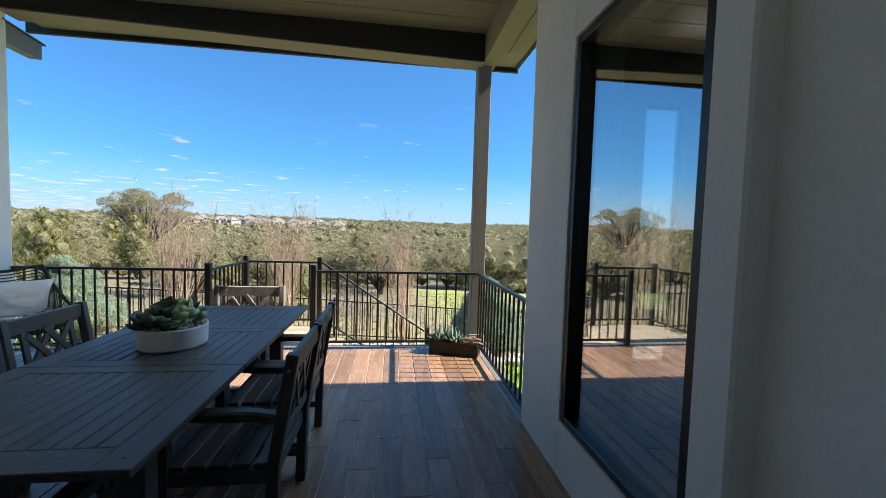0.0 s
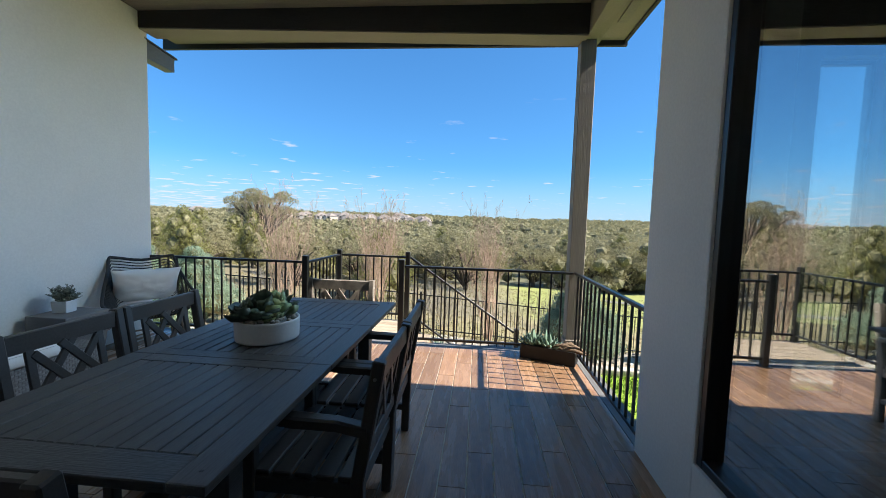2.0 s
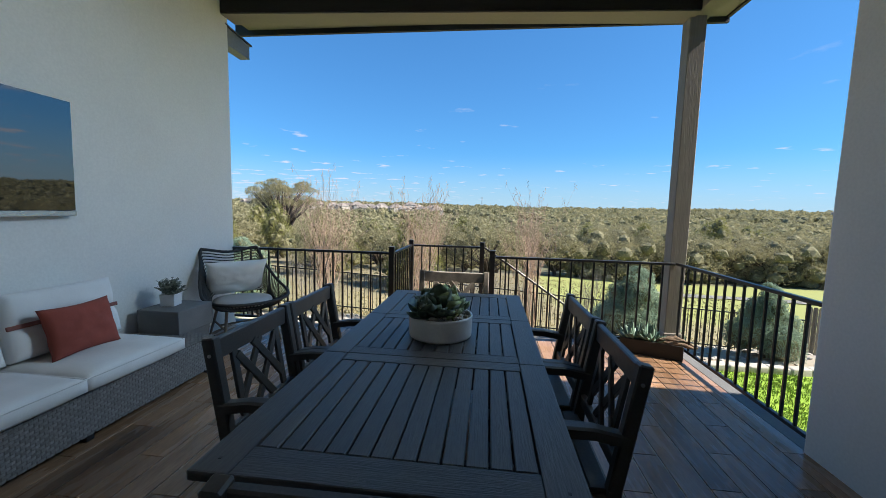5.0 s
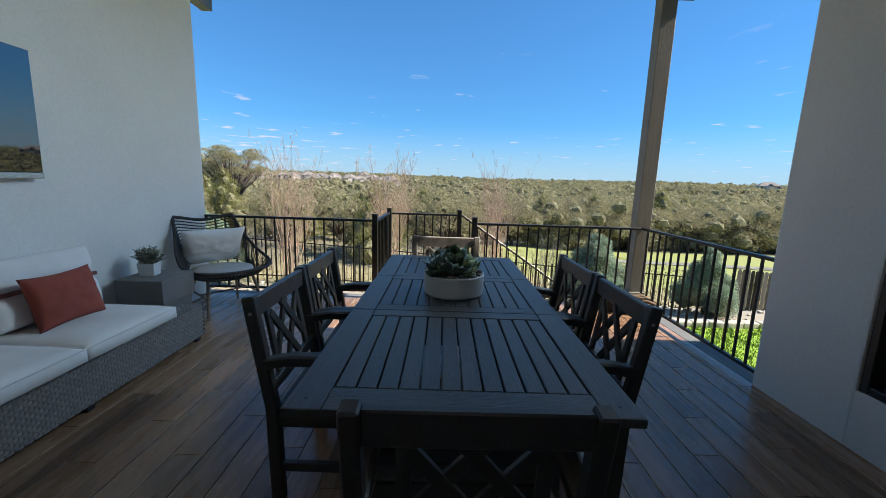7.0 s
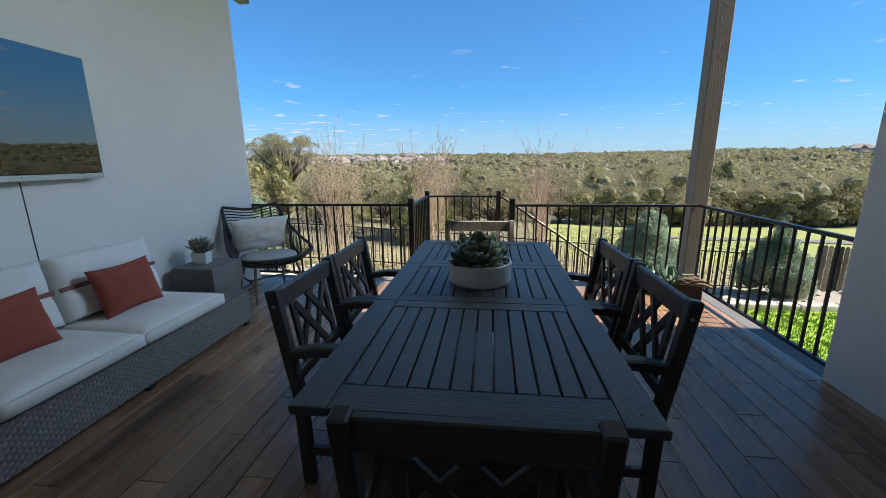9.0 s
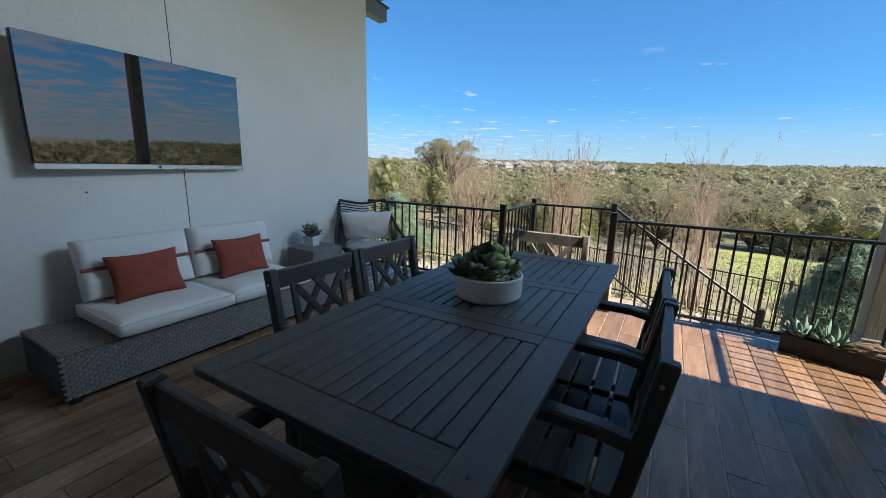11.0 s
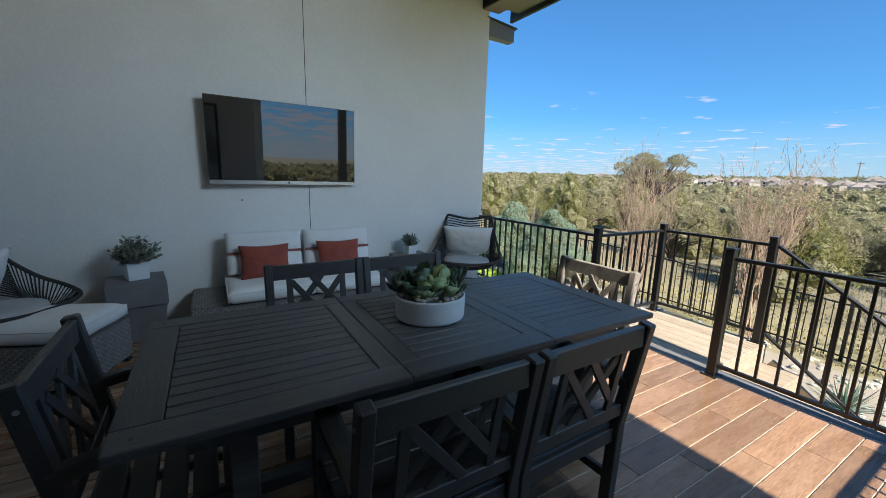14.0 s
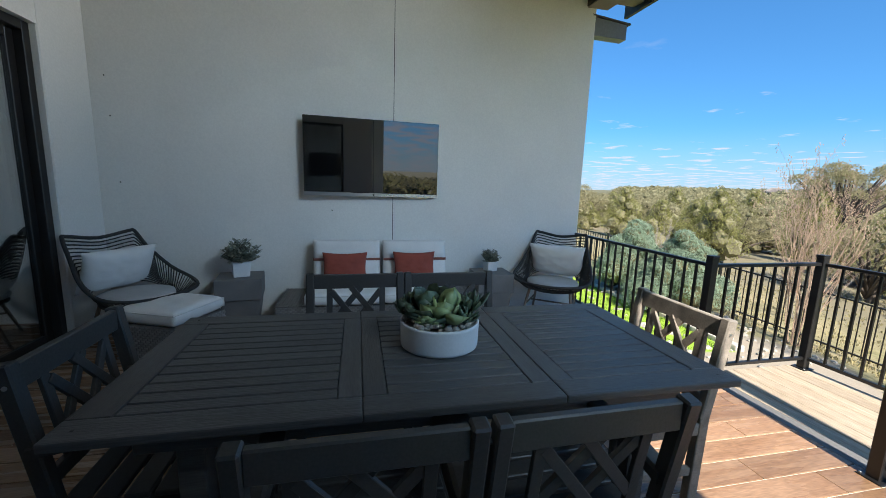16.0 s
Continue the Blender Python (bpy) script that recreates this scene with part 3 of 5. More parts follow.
# unseen east wing, added so that its eave keeps sun off the patio floor
wing = solid("house_wing", box(3.3, 12, -8, 3.90, -1.6, 3.45), STUCCO, "unseen stucco wing with a shingled roof that shades the patio", "house", kind="structure")
part("wing_body", box(1.945, 3.299, -8, -0.112, -1.6, 3.45), STUCCO, wing)
part("wing_roof", quad_box(((1.95, 3.885, 3.60), (12.4, 3.885, 3.60), (10, -2, 6.6), (1.95, -2, 6.6)), 0.14), SHINGLE, wing)
part("wing_gable", box(1.95, 2.15, -8, 3.88, 3.452, 3.60), STUCCO, wing)
NX0, NX1, NZ0, NZ1 = 2.32, 2.66, 0.42, 2.39
north = solid("wall_room_north", box(1.785, NX0, 3.30, 3.42, -1.4, 3.45), INWALL, "painted wall of the side room round a narrow window", "wall", kind="structure")
part("wall_side", box(NX1, 3.299, 3.30, 3.42, -1.4, 3.45), INWALL, north)
part("wall_sill", box(NX0, NX1, 3.30, 3.42, -1.4, NZ0), INWALL, north)
part("wall_head", box(NX0, NX1, 3.30, 3.42, NZ1, 3.45), INWALL, north)
slim = thing("window_2", pose(0, 0, 0), "narrow clear window with a white sill across the room", "window", kind="structure")
part("window_sill", box(NX0 - 0.04, NX1 + 0.04, 3.22, 3.30, NZ0 - 0.03, NZ0, 0.004), CERAMIC, slim)
for p, q in ((NX0, NX0 + 0.025), (NX1 - 0.025, NX1)):
    part("window_frame", box(p, q, 3.36, 3.40, NZ0, NZ1, 0.003), BRONZE, slim)
part("window_frame", box(NX0 + 0.025, NX1 - 0.025, 3.36, 3.40, NZ0, NZ0 + 0.025, 0.003), BRONZE, slim)
part("window_frame", box(NX0 + 0.025, NX1 - 0.025, 3.36, 3.40, NZ1 - 0.025, NZ1, 0.003), BRONZE, slim)
part("pane", box(NX0 + 0.025, NX1 - 0.025, 3.376, 3.384, NZ0 + 0.025, NZ1 - 0.025), CLEAR, slim)
part("baseboard", box(1.79, 3.295, 3.285, 3.299, 0.0, 0.14, 0.003), CERAMIC, north, "white baseboard")
solid("wall_room_east", box(3.26, 3.299, 0.0, 3.285, -0.1, 2.95), INWALL, "plain painted wall of the side room", "wall", kind="structure")
solid("wall_room_south", box(1.86, 3.26, -0.11, 0.0, -0.1, 2.95), INWALL, "plain painted wall of the side room", "wall", kind="structure")
solid("ceiling_room", box(1.86, 3.26, 0.0, 3.3, 2.95, 3.05), INWALL, "plain painted ceiling of the side room", "ceiling", kind="structure")

# rooms behind the glass
rooms = solid("floor_inside", box(-3.4, 1.86, -4.2, -0.12, -0.12, -0.01), INFLOOR, "dim wood floor inside the house", "floor", kind="structure")
solid("floor_inside_east", box(1.79, 3.26, 0.0, 3.3, -0.12, -0.01), INFLOOR, "dim wood floor of the side room", "floor", kind="structure")
solid("wall_inside_back", box(-3.4, 1.94, -4.3, -4.2, -0.12, 2.9), INWALL, "plain grey wall inside the house", "wall", kind="structure")
solid("wall_inside_west", box(-3.5, -3.4, -4.2, -0.4, -0.12, 2.9), INWALL, "plain grey wall inside the house", "wall", kind="structure")
solid("wall_inside_east", box(1.86, 1.94, -4.2, 0.1, -0.12, 2.9), INWALL, "plain grey wall inside the house", "wall", kind="structure")
solid("ceiling_inside", box(-3.4, 1.94, -4.2, -0.12, 2.9, 3.0), INWALL, "plain ceiling inside the house", "ceiling", kind="structure")


def curtain(x0, x1, y, z0, z1, amp=0.03, folds=7):
    bm = bmesh.new()
    n = folds * 8
    a, b = [], []
    for i in range(n + 1):
        f = i / n
        x = x0 + (x1 - x0) * f
        yy = y + amp * math.sin(f * folds * 2 * math.pi) + 0.01 * math.sin(f * 23)
        a.append(bm.verts.new((x, yy, z0)))
        b.append(bm.verts.new((x, yy, z1)))
    for i in range(n):
        bm.faces.new((a[i], a[i + 1], b[i + 1], b[i]))
    bmesh.ops.solidify(bm, geom=bm.faces[:], thickness=0.004)
    return bm


solid("curtain", curtain(-2.55, -2.2, -0.35, 0.0, 2.45), CURTAIN, "pale linen curtain hanging inside the glass door", "curtain", smooth=True)

# floor of the patio
patio = solid("floor", box(WX, RX + 0.115, BY, PY, -0.30, -0.006), GROUT, "brown wood-look tile floor with pale grout", "floor", kind="structure")
part("edge_band", box(WX - 0.2, 1.66, 5.165, 5.285, -0.30, -0.001, 0.006), EDGE, patio, "grey edge trim with column shadow in its colour")
part("edge_band", box(RX + 0.02, RX + 0.175, 3.36, 5.165, -0.30, -0.001, 0.006), EDGE, patio, "grey edge trim with column shadow in its colour")
part("slab_wall", box(WX + 0.002, 1.60, 3.4, 5.22, -2.0, -0.30), STUCCO, patio)

# column, beams, soffit, ceiling
col = thing("column", pose(1.525, 5.235, 0.0), "square grey-brown timber column with rough grain", "column", kind="structure")
part("shaft", box(-0.078, 0.078, -0.078, 0.078, 0.0, 3.33, 0.006), CEDAR, col)
part("foot", box(-0.092, 0.092, -0.092, 0.092, 0.0, 0.16, 0.006), CEDAR, col)
bm = bmesh.new()
ends = ((WX - 0.001, 3.45), (1.487, 3.325))
ring = []
for x, z in ends:
    ring.append([bm.verts.new(c) for c in ((x, 5.03, z), (x, 5.29, z), (x, 5.29, ROOF + 0.2), (x, 5.03, ROOF + 0.2))])
for k in range(4):
    bm.faces.new((ring[0][k], ring[0][(k + 1) % 4], ring[1][(k + 1) % 4], ring[1][k]))
bm.faces.new(ring[0][::-1]), bm.faces.new(ring[1])
bmesh.ops.recalc_face_normals(bm, faces=bm.faces)
header = solid("beam_front", bm, BEAM, "dark stained header beam over the patio's front", "beam", kind="structure")
part("underside", quad_box(((WX, 5.04, 3.448), (1.487, 5.04, 3.323), (1.487, 5.285, 3.323), (WX, 5.285, 3.448)), 0.012), SOFFIT, header, "tan painted underside")
side_beam = solid("beam_side", box(1.488, 1.65, 3.36, 5.29, 3.33, ROOF + 0.2, 0.004), SOFFIT, "tan painted beam over the patio's side", "beam", kind="structure")
ceiling = bmesh.new()
for k in range(16):
    y0 = BY + k * (5.03 - BY) / 16
    box(WX, 1.488, y0 + 0.003, y0 + (5.03 - BY) / 16 - 0.003, ROOF, ROOF + 0.03, 0.004, bm=ceiling)
box(WX, 1.488, BY, 5.03, ROOF + 0.012, ROOF + 0.1, bm=ceiling)
solid("ceiling", ceiling, CEILING, "dark stained tongue-and-groove board ceiling", "ceiling", kind="structure")
sof = bmesh.new()
box(WX - 0.1, 2.05, 5.29, 5.70, 3.56, 3.60, bm=sof)
box(1.65, 2.05, 3.0, 5.29, 3.56, 3.60, bm=sof)
eave = solid("soffit", sof, SOFFIT, "tan painted soffit under the eave", "soffit", kind="structure")
# thin strip added for the stripe of bounced light on the side soffit
part("trim_strip", box(1.83, 1.93, 3.36, 5.28, 3.548, 3.56, 0.002), CEDAR, eave, "tan stripe for bounced light")
part("fascia", quad_box(((WX - 0.28, 5.70, 3.80), (2.09, 5.70, 3.80), (2.09, 5.74, 3.80), (WX - 0.28, 5.74, 3.80)), 0.30), BEAM, eave, "dark fascia board")
part("fascia", box(2.05, 2.09, 3.0, 5.70, 3.54, 3.80, 0.003), BEAM, eave, "dark fascia board")
part("roof_deck", quad_box(((WX - 0.4, 5.78, 3.86), (2.14, 5.78, 3.86), (2.14, -4.5, 4.9), (WX - 0.4, -4.5, 4.9)), 0.05), SHINGLE, eave)
low = thing("neighbour_eave", pose(0, 0, 0), "grey fascia end of a lower eave past the wall", "eave", kind="structure")
bm = bmesh.new()
pr = ((5.105, 3.165), (5.56, 3.155), (5.56, 3.315), (5.105, 3.36))
e0, e1 = ([bm.verts.new((x, y, z)) for y, z in pr] for x in (-3.40, -3.52))
bm.faces.new(e0), bm.faces.new(e1[::-1])
for k in range(4):
    bm.faces.new((e0[k], e1[k], e1[(k + 1) % 4], e0[(k + 1) % 4]))
bmesh.ops.recalc_face_normals(bm, faces=bm.faces)
part("fascia", bm, FASCIA, low)
part("shingles", quad_box(((-3.39, 5.11, 3.385), (-3.39, 5.60, 3.335), (-3.9, 5.60, 3.335), (-3.9, 5.11, 3.385)), 0.018), SHINGLE, low)
solid("wall_west_outer", box(-6.5, WX - 0.281, 4.7, 5.1, -1.6, 3.3), STUCCO, "stucco wall of the house past the patio", "wall", kind="structure")

# landing and stair
land = thing("landing", pose(0, 0, 0), "pale weathered timber landing outside the patio", "deck", kind="structure")
lb = mesh_of("board", box(-0.56, 0.56, -0.066, 0.066, -0.035, 0, 0.004), DECK)
for k in range(7):
    shared("board", lb, land, pose(-0.99, 5.36 + 0.137 * k, -0.008))
part("skirt", box(-1.54, -0.44, 6.24, 6.27, -0.30, -0.045, 0.004), DECK, land)
part("support", box(-1.50, -0.48, 5.29, 6.23, -2.2, -0.045), CONCRETE, land)
stair = thing("stair", pose(0, 0, 0), "pale timber steps going down from the landing", "stair", kind="structure")
tb = mesh_of("tread", box(-0.145, 0.145, -0.46, 0.46, -0.04, 0, 0.005), DECK)
rb = mesh_of("riser", box(-0.01, 0.01, -0.45, 0.45, -0.135, 0, 0.002), DECK)
for k in range(1, 6):
    z = -0.008 - 0.175 * k
    shared("tread", tb, stair, pose(-0.43 + 0.265 * (k - 0.5), 5.77, z))
    shared("riser", rb, stair, pose(-0.43 + 0.265 * (k - 1) - 0.012, 5.77, z + 0.135))
part("stringer", bar((-0.43, 5.31, -0.23), (0.93, 5.31, -1.14), 0.04, 0.24), DECK, stair)
part("stringer", bar((-0.43, 6.23, -0.23), (0.93, 6.23, -1.14), 0.04, 0.24), DECK, stair)

# ---- railings ----
BAL = {}


def railing(a, b, label, z0=0.085, z1=0.905, posts=(), slope=0.0, spacing=0.113, hook=False, group="patio railings"):
    """A black rail from a to b (plan), with evenly set balusters; slope: fall along its length."""
    a, b = Vector(a), Vector(b)
    d = b - a
    n = d.length
    root = thing("metal_railing", Matrix.Translation((a.x, a.y, 0)) @ Matrix.Rotation(math.atan2(d.y, d.x), 4, "Z"), label, "railing", group)
    part("top_rail", bar((0, 0, z1 - 0.012), (n, 0, z1 - 0.012 - slope), 0.038, 0.026, 0.004), METAL, root)
    part("bottom_rail", bar((0, 0, z0), (n, 0, z0 - slope), 0.03, 0.026, 0.003), METAL, root)
    count = max(int(round(n / spacing)), 1)
    key = round(z1 - z0, 3)
    if key not in BAL:
        BAL[key] = mesh_of("baluster", box(-0.0085, 0.0085, -0.0085, 0.0085, 0.0, z1 - z0 - 0.02, 0.0015), METAL)
    for k in range(1, count):
        x = n * k / count
        shared("baluster", BAL[key], root, pose(x, 0, z0 - slope * x / n))
    for x, low_z, high in posts:
        p = part("post", box(x - 0.03, x + 0.03, -0.03, 0.03, low_z, high, 0.004), METAL, root)
        part("cap", box(x - 0.034, x + 0.034, -0.034, 0.034, high, high + 0.014, 0.005), METAL, p)
        part("base_plate", box(x - 0.055, x + 0.055, -0.055, 0.055, low_z, low_z + 0.008, 0.002), METAL, p)
        part("bolt", box(x + 0.035, x + 0.048, 0.035, 0.048, low_z + 0.008, low_z + 0.016, 0.003), CHROME, p)
        part("bolt", box(x - 0.048, x - 0.035, -0.048, -0.035, low_z + 0.008, low_z + 0.016, 0.003), CHROME, p)
    if hook:
        part("wall_hook", bar((0.012, 0, z1 - 0.055), (0.012, 0, z1 - 0.02), 0.03, 0.02), METAL, root)
    return root


railing((WX + 0.002, 5.135), (-1.51, 5.135), "black metal railing between stucco wall and landing", posts=((1.898, 0.0, 0.955),), hook=True)
railing((-1.48, 5.168), (-1.48, 6.19), "black metal railing along the landing's side", posts=((1.04, -0.008, 0.955),))
railing((-1.45, 6.215), (-0.53, 6.215), "black metal railing along the landing's front", posts=((0.945, -0.008, 0.955),))
railing((-0.47, 6.215), (0.99, 6.215), "black metal stair railing sloping down to a short newel", slope=0.98, posts=((1.50, -1.10, -0.05),), z0=0.10)
railing((-0.345, 5.135), (1.485, 5.135), "black metal railing along the patio's front", posts=((-0.033, 0.0, 0.955),))
railing((1.515, 5.155), (1.515, 3.362), "black metal railing between column and stucco wall", spacing=0.118)

# ---- dining table ----
TX0, TX1, TY0, TY1, TZ = -1.135, -0.178, 1.725, 3.905, 0.75
table = thing("dining_table", pose(0, 0, 0), "long grey-stained slatted wooden dining table", "table")
tt = 0.028
half = (TX1 - TX0) / 2
tcx = (TX0 + TX1) / 2
for x0, x1 in ((TX0, TX0 + 0.105), (TX1 - 0.105, TX1)):
    for y0, y1 in ((TY0, 2.532), (2.534, 3.196), (3.198, TY1)):
        part("side_rail", box(x0, x1, y0, y1, TZ - tt, TZ, 0.006, seg=2), TEAK, table)
for y0, y1 in ((TY0, TY0 + 0.115), (2.455, 2.532), (2.534, 2.612), (3.118, 3.196), (3.198, 3.276), (TY1 - 0.115, TY1)):
    part("cross_rail", box(TX0 + 0.106, TX1 - 0.106, y0, y1, TZ - tt, TZ, 0.003), TEAKX, table)
NS = 12
sw = (TX1 - TX0 - 0.216) / NS
for y0, y1 in ((TY0 + 0.118, 2.453), (2.614, 3.116), (3.278, TY1 - 0.118)):
    me = mesh_of("slat", box(-sw / 2 + 0.003, sw / 2 - 0.003, y0, y1, TZ - tt + 0.002, TZ - 0.0015, 0.003), TEAK)
    for k in range(NS):
        shared("slat", me, table, pose(TX0 + 0.108 + sw * (k + 0.5), 0, 0))
for x in (TX0 + 0.10, TX1 - 0.125):
    part("apron", box(x, x + 0.025, TY0 + 0.16, TY1 - 0.16, TZ - 0.125, TZ - tt, 0.003), TEAK, table)
for y in (TY0 + 0.16, 2.52, 3.18, TY1 - 0.185):
    part("apron", box(TX0 + 0.125, TX1 - 0.125, y, y + 0.025, TZ - 0.125, TZ - tt, 0.003), TEAKX, table)
for x in (TX0 + 0.16, TX1 - 0.16):
    for y in (TY0 + 0.30, TY1 - 0.30):
        part("leg", box(x - 0.04, x + 0.04, y - 0.04, y + 0.04, 0, TZ - tt, 0.005), TEAK, table)
for y in (TY0 + 0.30, TY1 - 0.30):
    part("stretcher", box(TX0 + 0.20, TX1 - 0.20, y - 0.02, y + 0.02, 0.12, 0.19, 0.004), TEAKX, table)
part("stretcher", box(tcx - 0.03, tcx + 0.03, TY0 + 0.32, TY1 - 0.32, 0.125, 0.18, 0.004), TEAK, table)
for x in (TX0 + 0.05, TX1 - 0.05):
    for y in (TY0 + 0.055, TY1 - 0.055):
        part("screw", box(x - 0.004, x + 0.004, y - 0.004, y + 0.004, TZ, TZ + 0.0012), BRONZE, table)

# ---- dining chairs ----


def dining_chair(wood, label, m):
    """Faces +y; back posts at y = -0.27, width 0.55."""
    root = thing("dining_chair", m, label, "chair", "chairs round the table")
    W, Z = 0.265, 0.885
    for s in (-1, 1):
        bm = bar((s * W, -0.19, 0), (s * W, -0.20, 0.43), 0.045, 0.05, 0.004)
        join(bm, bar((s * W, -0.20, 0.42), (s * W, -0.275, Z), 0.045, 0.05, 0.006))
        part("back_leg", bm, wood, root)
        part("leg", box(s * W - 0.022, s * W + 0.022, 0.205, 0.25, 0, 0.63, 0.004), wood, root)
        arm = [(-0.235, 0.615), (-0.12, 0.635), (0.05, 0.638), (0.20, 0.652), (0.275, 0.648)]
        bm = bmesh.new()
        rows = []
        for y, z in arm:
            w = 0.03 + 0.008 * smooth01(-0.2, 0.2, y)
            rows.append([bm.verts.new(c) for c in ((s * W - w, y, z - 0.02), (s * W + w, y, z - 0.02), (s * W + w, y, z + 0.012), (s * W + w * 0.6, y, z + 0.018), (s * W - w * 0.6, y, z + 0.018), (s * W - w, y, z + 0.012))])
        for p, q in zip(rows, rows[1:]):
            for k in range(6):
                bm.faces.new((p[k], p[(k + 1) % 6], q[(k + 1) % 6], q[k]))
        bm.faces.new(rows[0][::-1]), bm.faces.new(rows[-1])
        bmesh.ops.recalc_face_normals(bm, faces=bm.faces)
        part("arm", bm, wood, root)
        part("seat_rail", box(s * W - 0.018, s * W + 0.018, -0.18, 0.205, 0.345, 0.405, 0.003), wood, root)
        part("stretcher", box(s * W - 0.013, s * W + 0.013, -0.17, 0.205, 0.14, 0.18, 0.003), wood, root)

    def back(z):
        return -0.20 - 0.075 * (z - 0.42) / (Z - 0.42)

    part("top_rail", bar((-W + 0.02, back(0.835), 0.835), (W - 0.02, back(0.835), 0.835), 0.085, 0.028, 0.005, up=(0, 1, 0)), wood, root)
    part("lower_rail", bar((-W + 0.02, back(0.50), 0.50), (W - 0.02, back(0.50), 0.50), 0.055, 0.026, 0.004, up=(0, 1, 0)), wood, root)
    zt, zb = 0.80, 0.52
    for x0, z0, x1, z1, off in ((-0.155, zt, -0.155, zb, 0.0), (0.155, zt, 0.155, zb, 0.0), (-0.145, zt - 0.02, 0.06, zb, 0.0), (0.145, zt - 0.02, -0.06, zb, 0.006), (-0.03, zt, 0.145, 0.585, 0.0), (0.03, zt, -0.145, 0.585, 0.006)):
        part("splat", bar((x0, back(z0) + off, z0), (x1, back(z1) + off, z1), 0.034, 0.016, 0.002, up=(0, 1, 0)), wood, root)
    part("seat_rail", box(-W, W, 0.205, 0.235, 0.34, 0.405, 0.003), wood, root)
    part("seat_rail", box(-W + 0.02, W - 0.02, -0.205, -0.18, 0.34, 0.405, 0.003), wood, root)
    sl = mesh_of("seat_slat", box(-W - 0.005, W + 0.005, -0.036, 0.036, 0.405, 0.425, 0.004), wood)
    for k in range(5):
        shared("seat_slat", sl, root, pose(0, -0.155 + k * 0.086, 0))
    for s in (-1, 1):
        part("bolt", tube([(s * (W + 0.022), -0.262, 0.82), (s * (W + 0.026), -0.262, 0.82)], 0.007, 8), CHROME, root)
    return root


dark_label = "dark grey-stained wooden armchair with a lattice back"
c0 = dining_chair(CHAIRWOOD, dark_label, pose(0.10 - 0.265, 2.53, 0, 0, 0, 90))
for x, y, r in ((0.09 - 0.265, 3.115, 91), (-1.455 + 0.265, 2.51, -90), (-1.455 + 0.265, 3.09, -89.3), (-0.645, 1.545 + 0.265, 0.7)):
    copy_thing(c0, pose(x, y, 0, 0, 0, r))
dining_chair(CHAIRPALE, "pale grey wooden armchair at the table's far end", pose(-0.70, 4.105 - 0.265, 0, 0, 0, 180))

# ---- sofa ----


def wicker_face(x0, x1, z0, z1, pitch=0.021, bulge=0.0035):
    """Woven strands over a panel in the x-z plane at y = 0, bulging to -y."""
    bm = bmesh.new()
    rows, cols = int((z1 - z0) / 0.017), int((x1 - x0) / pitch)
    hx, hz = (x1 - x0) / cols, (z1 - z0) / rows
    for r in range(rows):
        for c in range(cols):
            if (r + c) % 2:
                continue
            a, b = x0 + (c - 0.35) * hx, x0 + (c + 1.35) * hx
            a, b = max(a, x0), min(b, x1)
            zc = z0 + (r + 0.5) * hz
            v = [bm.verts.new(p) for p in ((a, 0, zc - hz * 0.45), ((a + b) / 2, -bulge, zc - hz * 0.45), (b, 0, zc - hz * 0.45), (b, 0, zc + hz * 0.45), ((a + b) / 2, -bulge, zc + hz * 0.45), (a, 0, zc + hz * 0.45))]
            bm.faces.new((v[0], v[1], v[4], v[5]))
            bm.faces.new((v[1], v[2], v[3], v[4]))
    return bm


SX0, SX1, SY0, SY1 = -3.30, -2.665, 1.79, 3.85
sofa = thing("sofa", pose(0, 0, 0), "low grey wicker sofa base with two white seat cushions", "sofa")
part("body", box(SX0, SX1 - 0.008, SY0 + 0.008, SY1 - 0.008, 0.045, 0.305, 0.012, seg=2), WICKERBOX, sofa)
part("front_weave", wicker_face(SY0, SY1, 0.045, 0.30), WICKER, sofa, m=Matrix.Translation((SX1 - 0.006, 0, 0)) @ Matrix.Rotation(radians(90), 4, "Z"))
part("end_weave", wicker_face(0, SX1 - SX0, 0.045, 0.30), WICKER, sofa, m=pose(SX0, SY0 + 0.006, 0))
part("end_weave", wicker_face(0, SX1 - SX0, 0.045, 0.30), WICKER, sofa, m=pose(SX1, SY1 - 0.006, 0, 0, 0, 180))
for y0, y1 in ((SY0, 2.12), (3.42, SY1)):
    part("top_weave", wicker_face(0, y1 - y0, 0, SX1 - SX0), WICKER, sofa, m=Matrix.Translation((SX1, y0, 0.306)) @ Matrix.Rotation(radians(90), 4, "Z") @ Matrix.Rotation(radians(-90), 4, "X") @ Matrix.Scale(1, 4))
fm = mesh_of("foot", box(-0.025, 0.025, -0.025, 0.025, 0, 0.05, 0.004), PLASTIC)
for y in (SY0 + 0.05, 2.82, SY1 - 0.05):
    for x in (SX0 + 0.05, SX1 - 0.05):
        shared("foot", fm, sofa, pose(x, y, 0))
for k, y in enumerate((2.405, 3.105)):
    part("seat_cushion", cushion(0.64, 0.70, 0.13, 0.27, seed=k + 1), FABRIC, sofa, m=pose(-2.93, y, 0.368), smooth=True)
    part("piping", tube(rim_path(0.635, 0.695, 0.0), 0.005, 5, closed=True), FABRIC, sofa, m=pose(-2.93, y, 0.405))
    bm = cushion(0.40, 0.67, 0.18, 0.34, seed=k + 4, n=26)
    for v in bm.verts:
        v.co.z *= 1 - 0.34 * math.exp(-(v.co.x / 0.04) ** 2)
    bc = part("back_cushion", bm, FABRIC, sofa, m=pose(-3.20, y + 0.01, 0.632, 0, 78, 0), smooth=True)
    part("strap", box(-0.013, 0.013, -0.334, 0.334, 0.052, 0.066, 0.003), PIPING, bc, "rust-red strap")


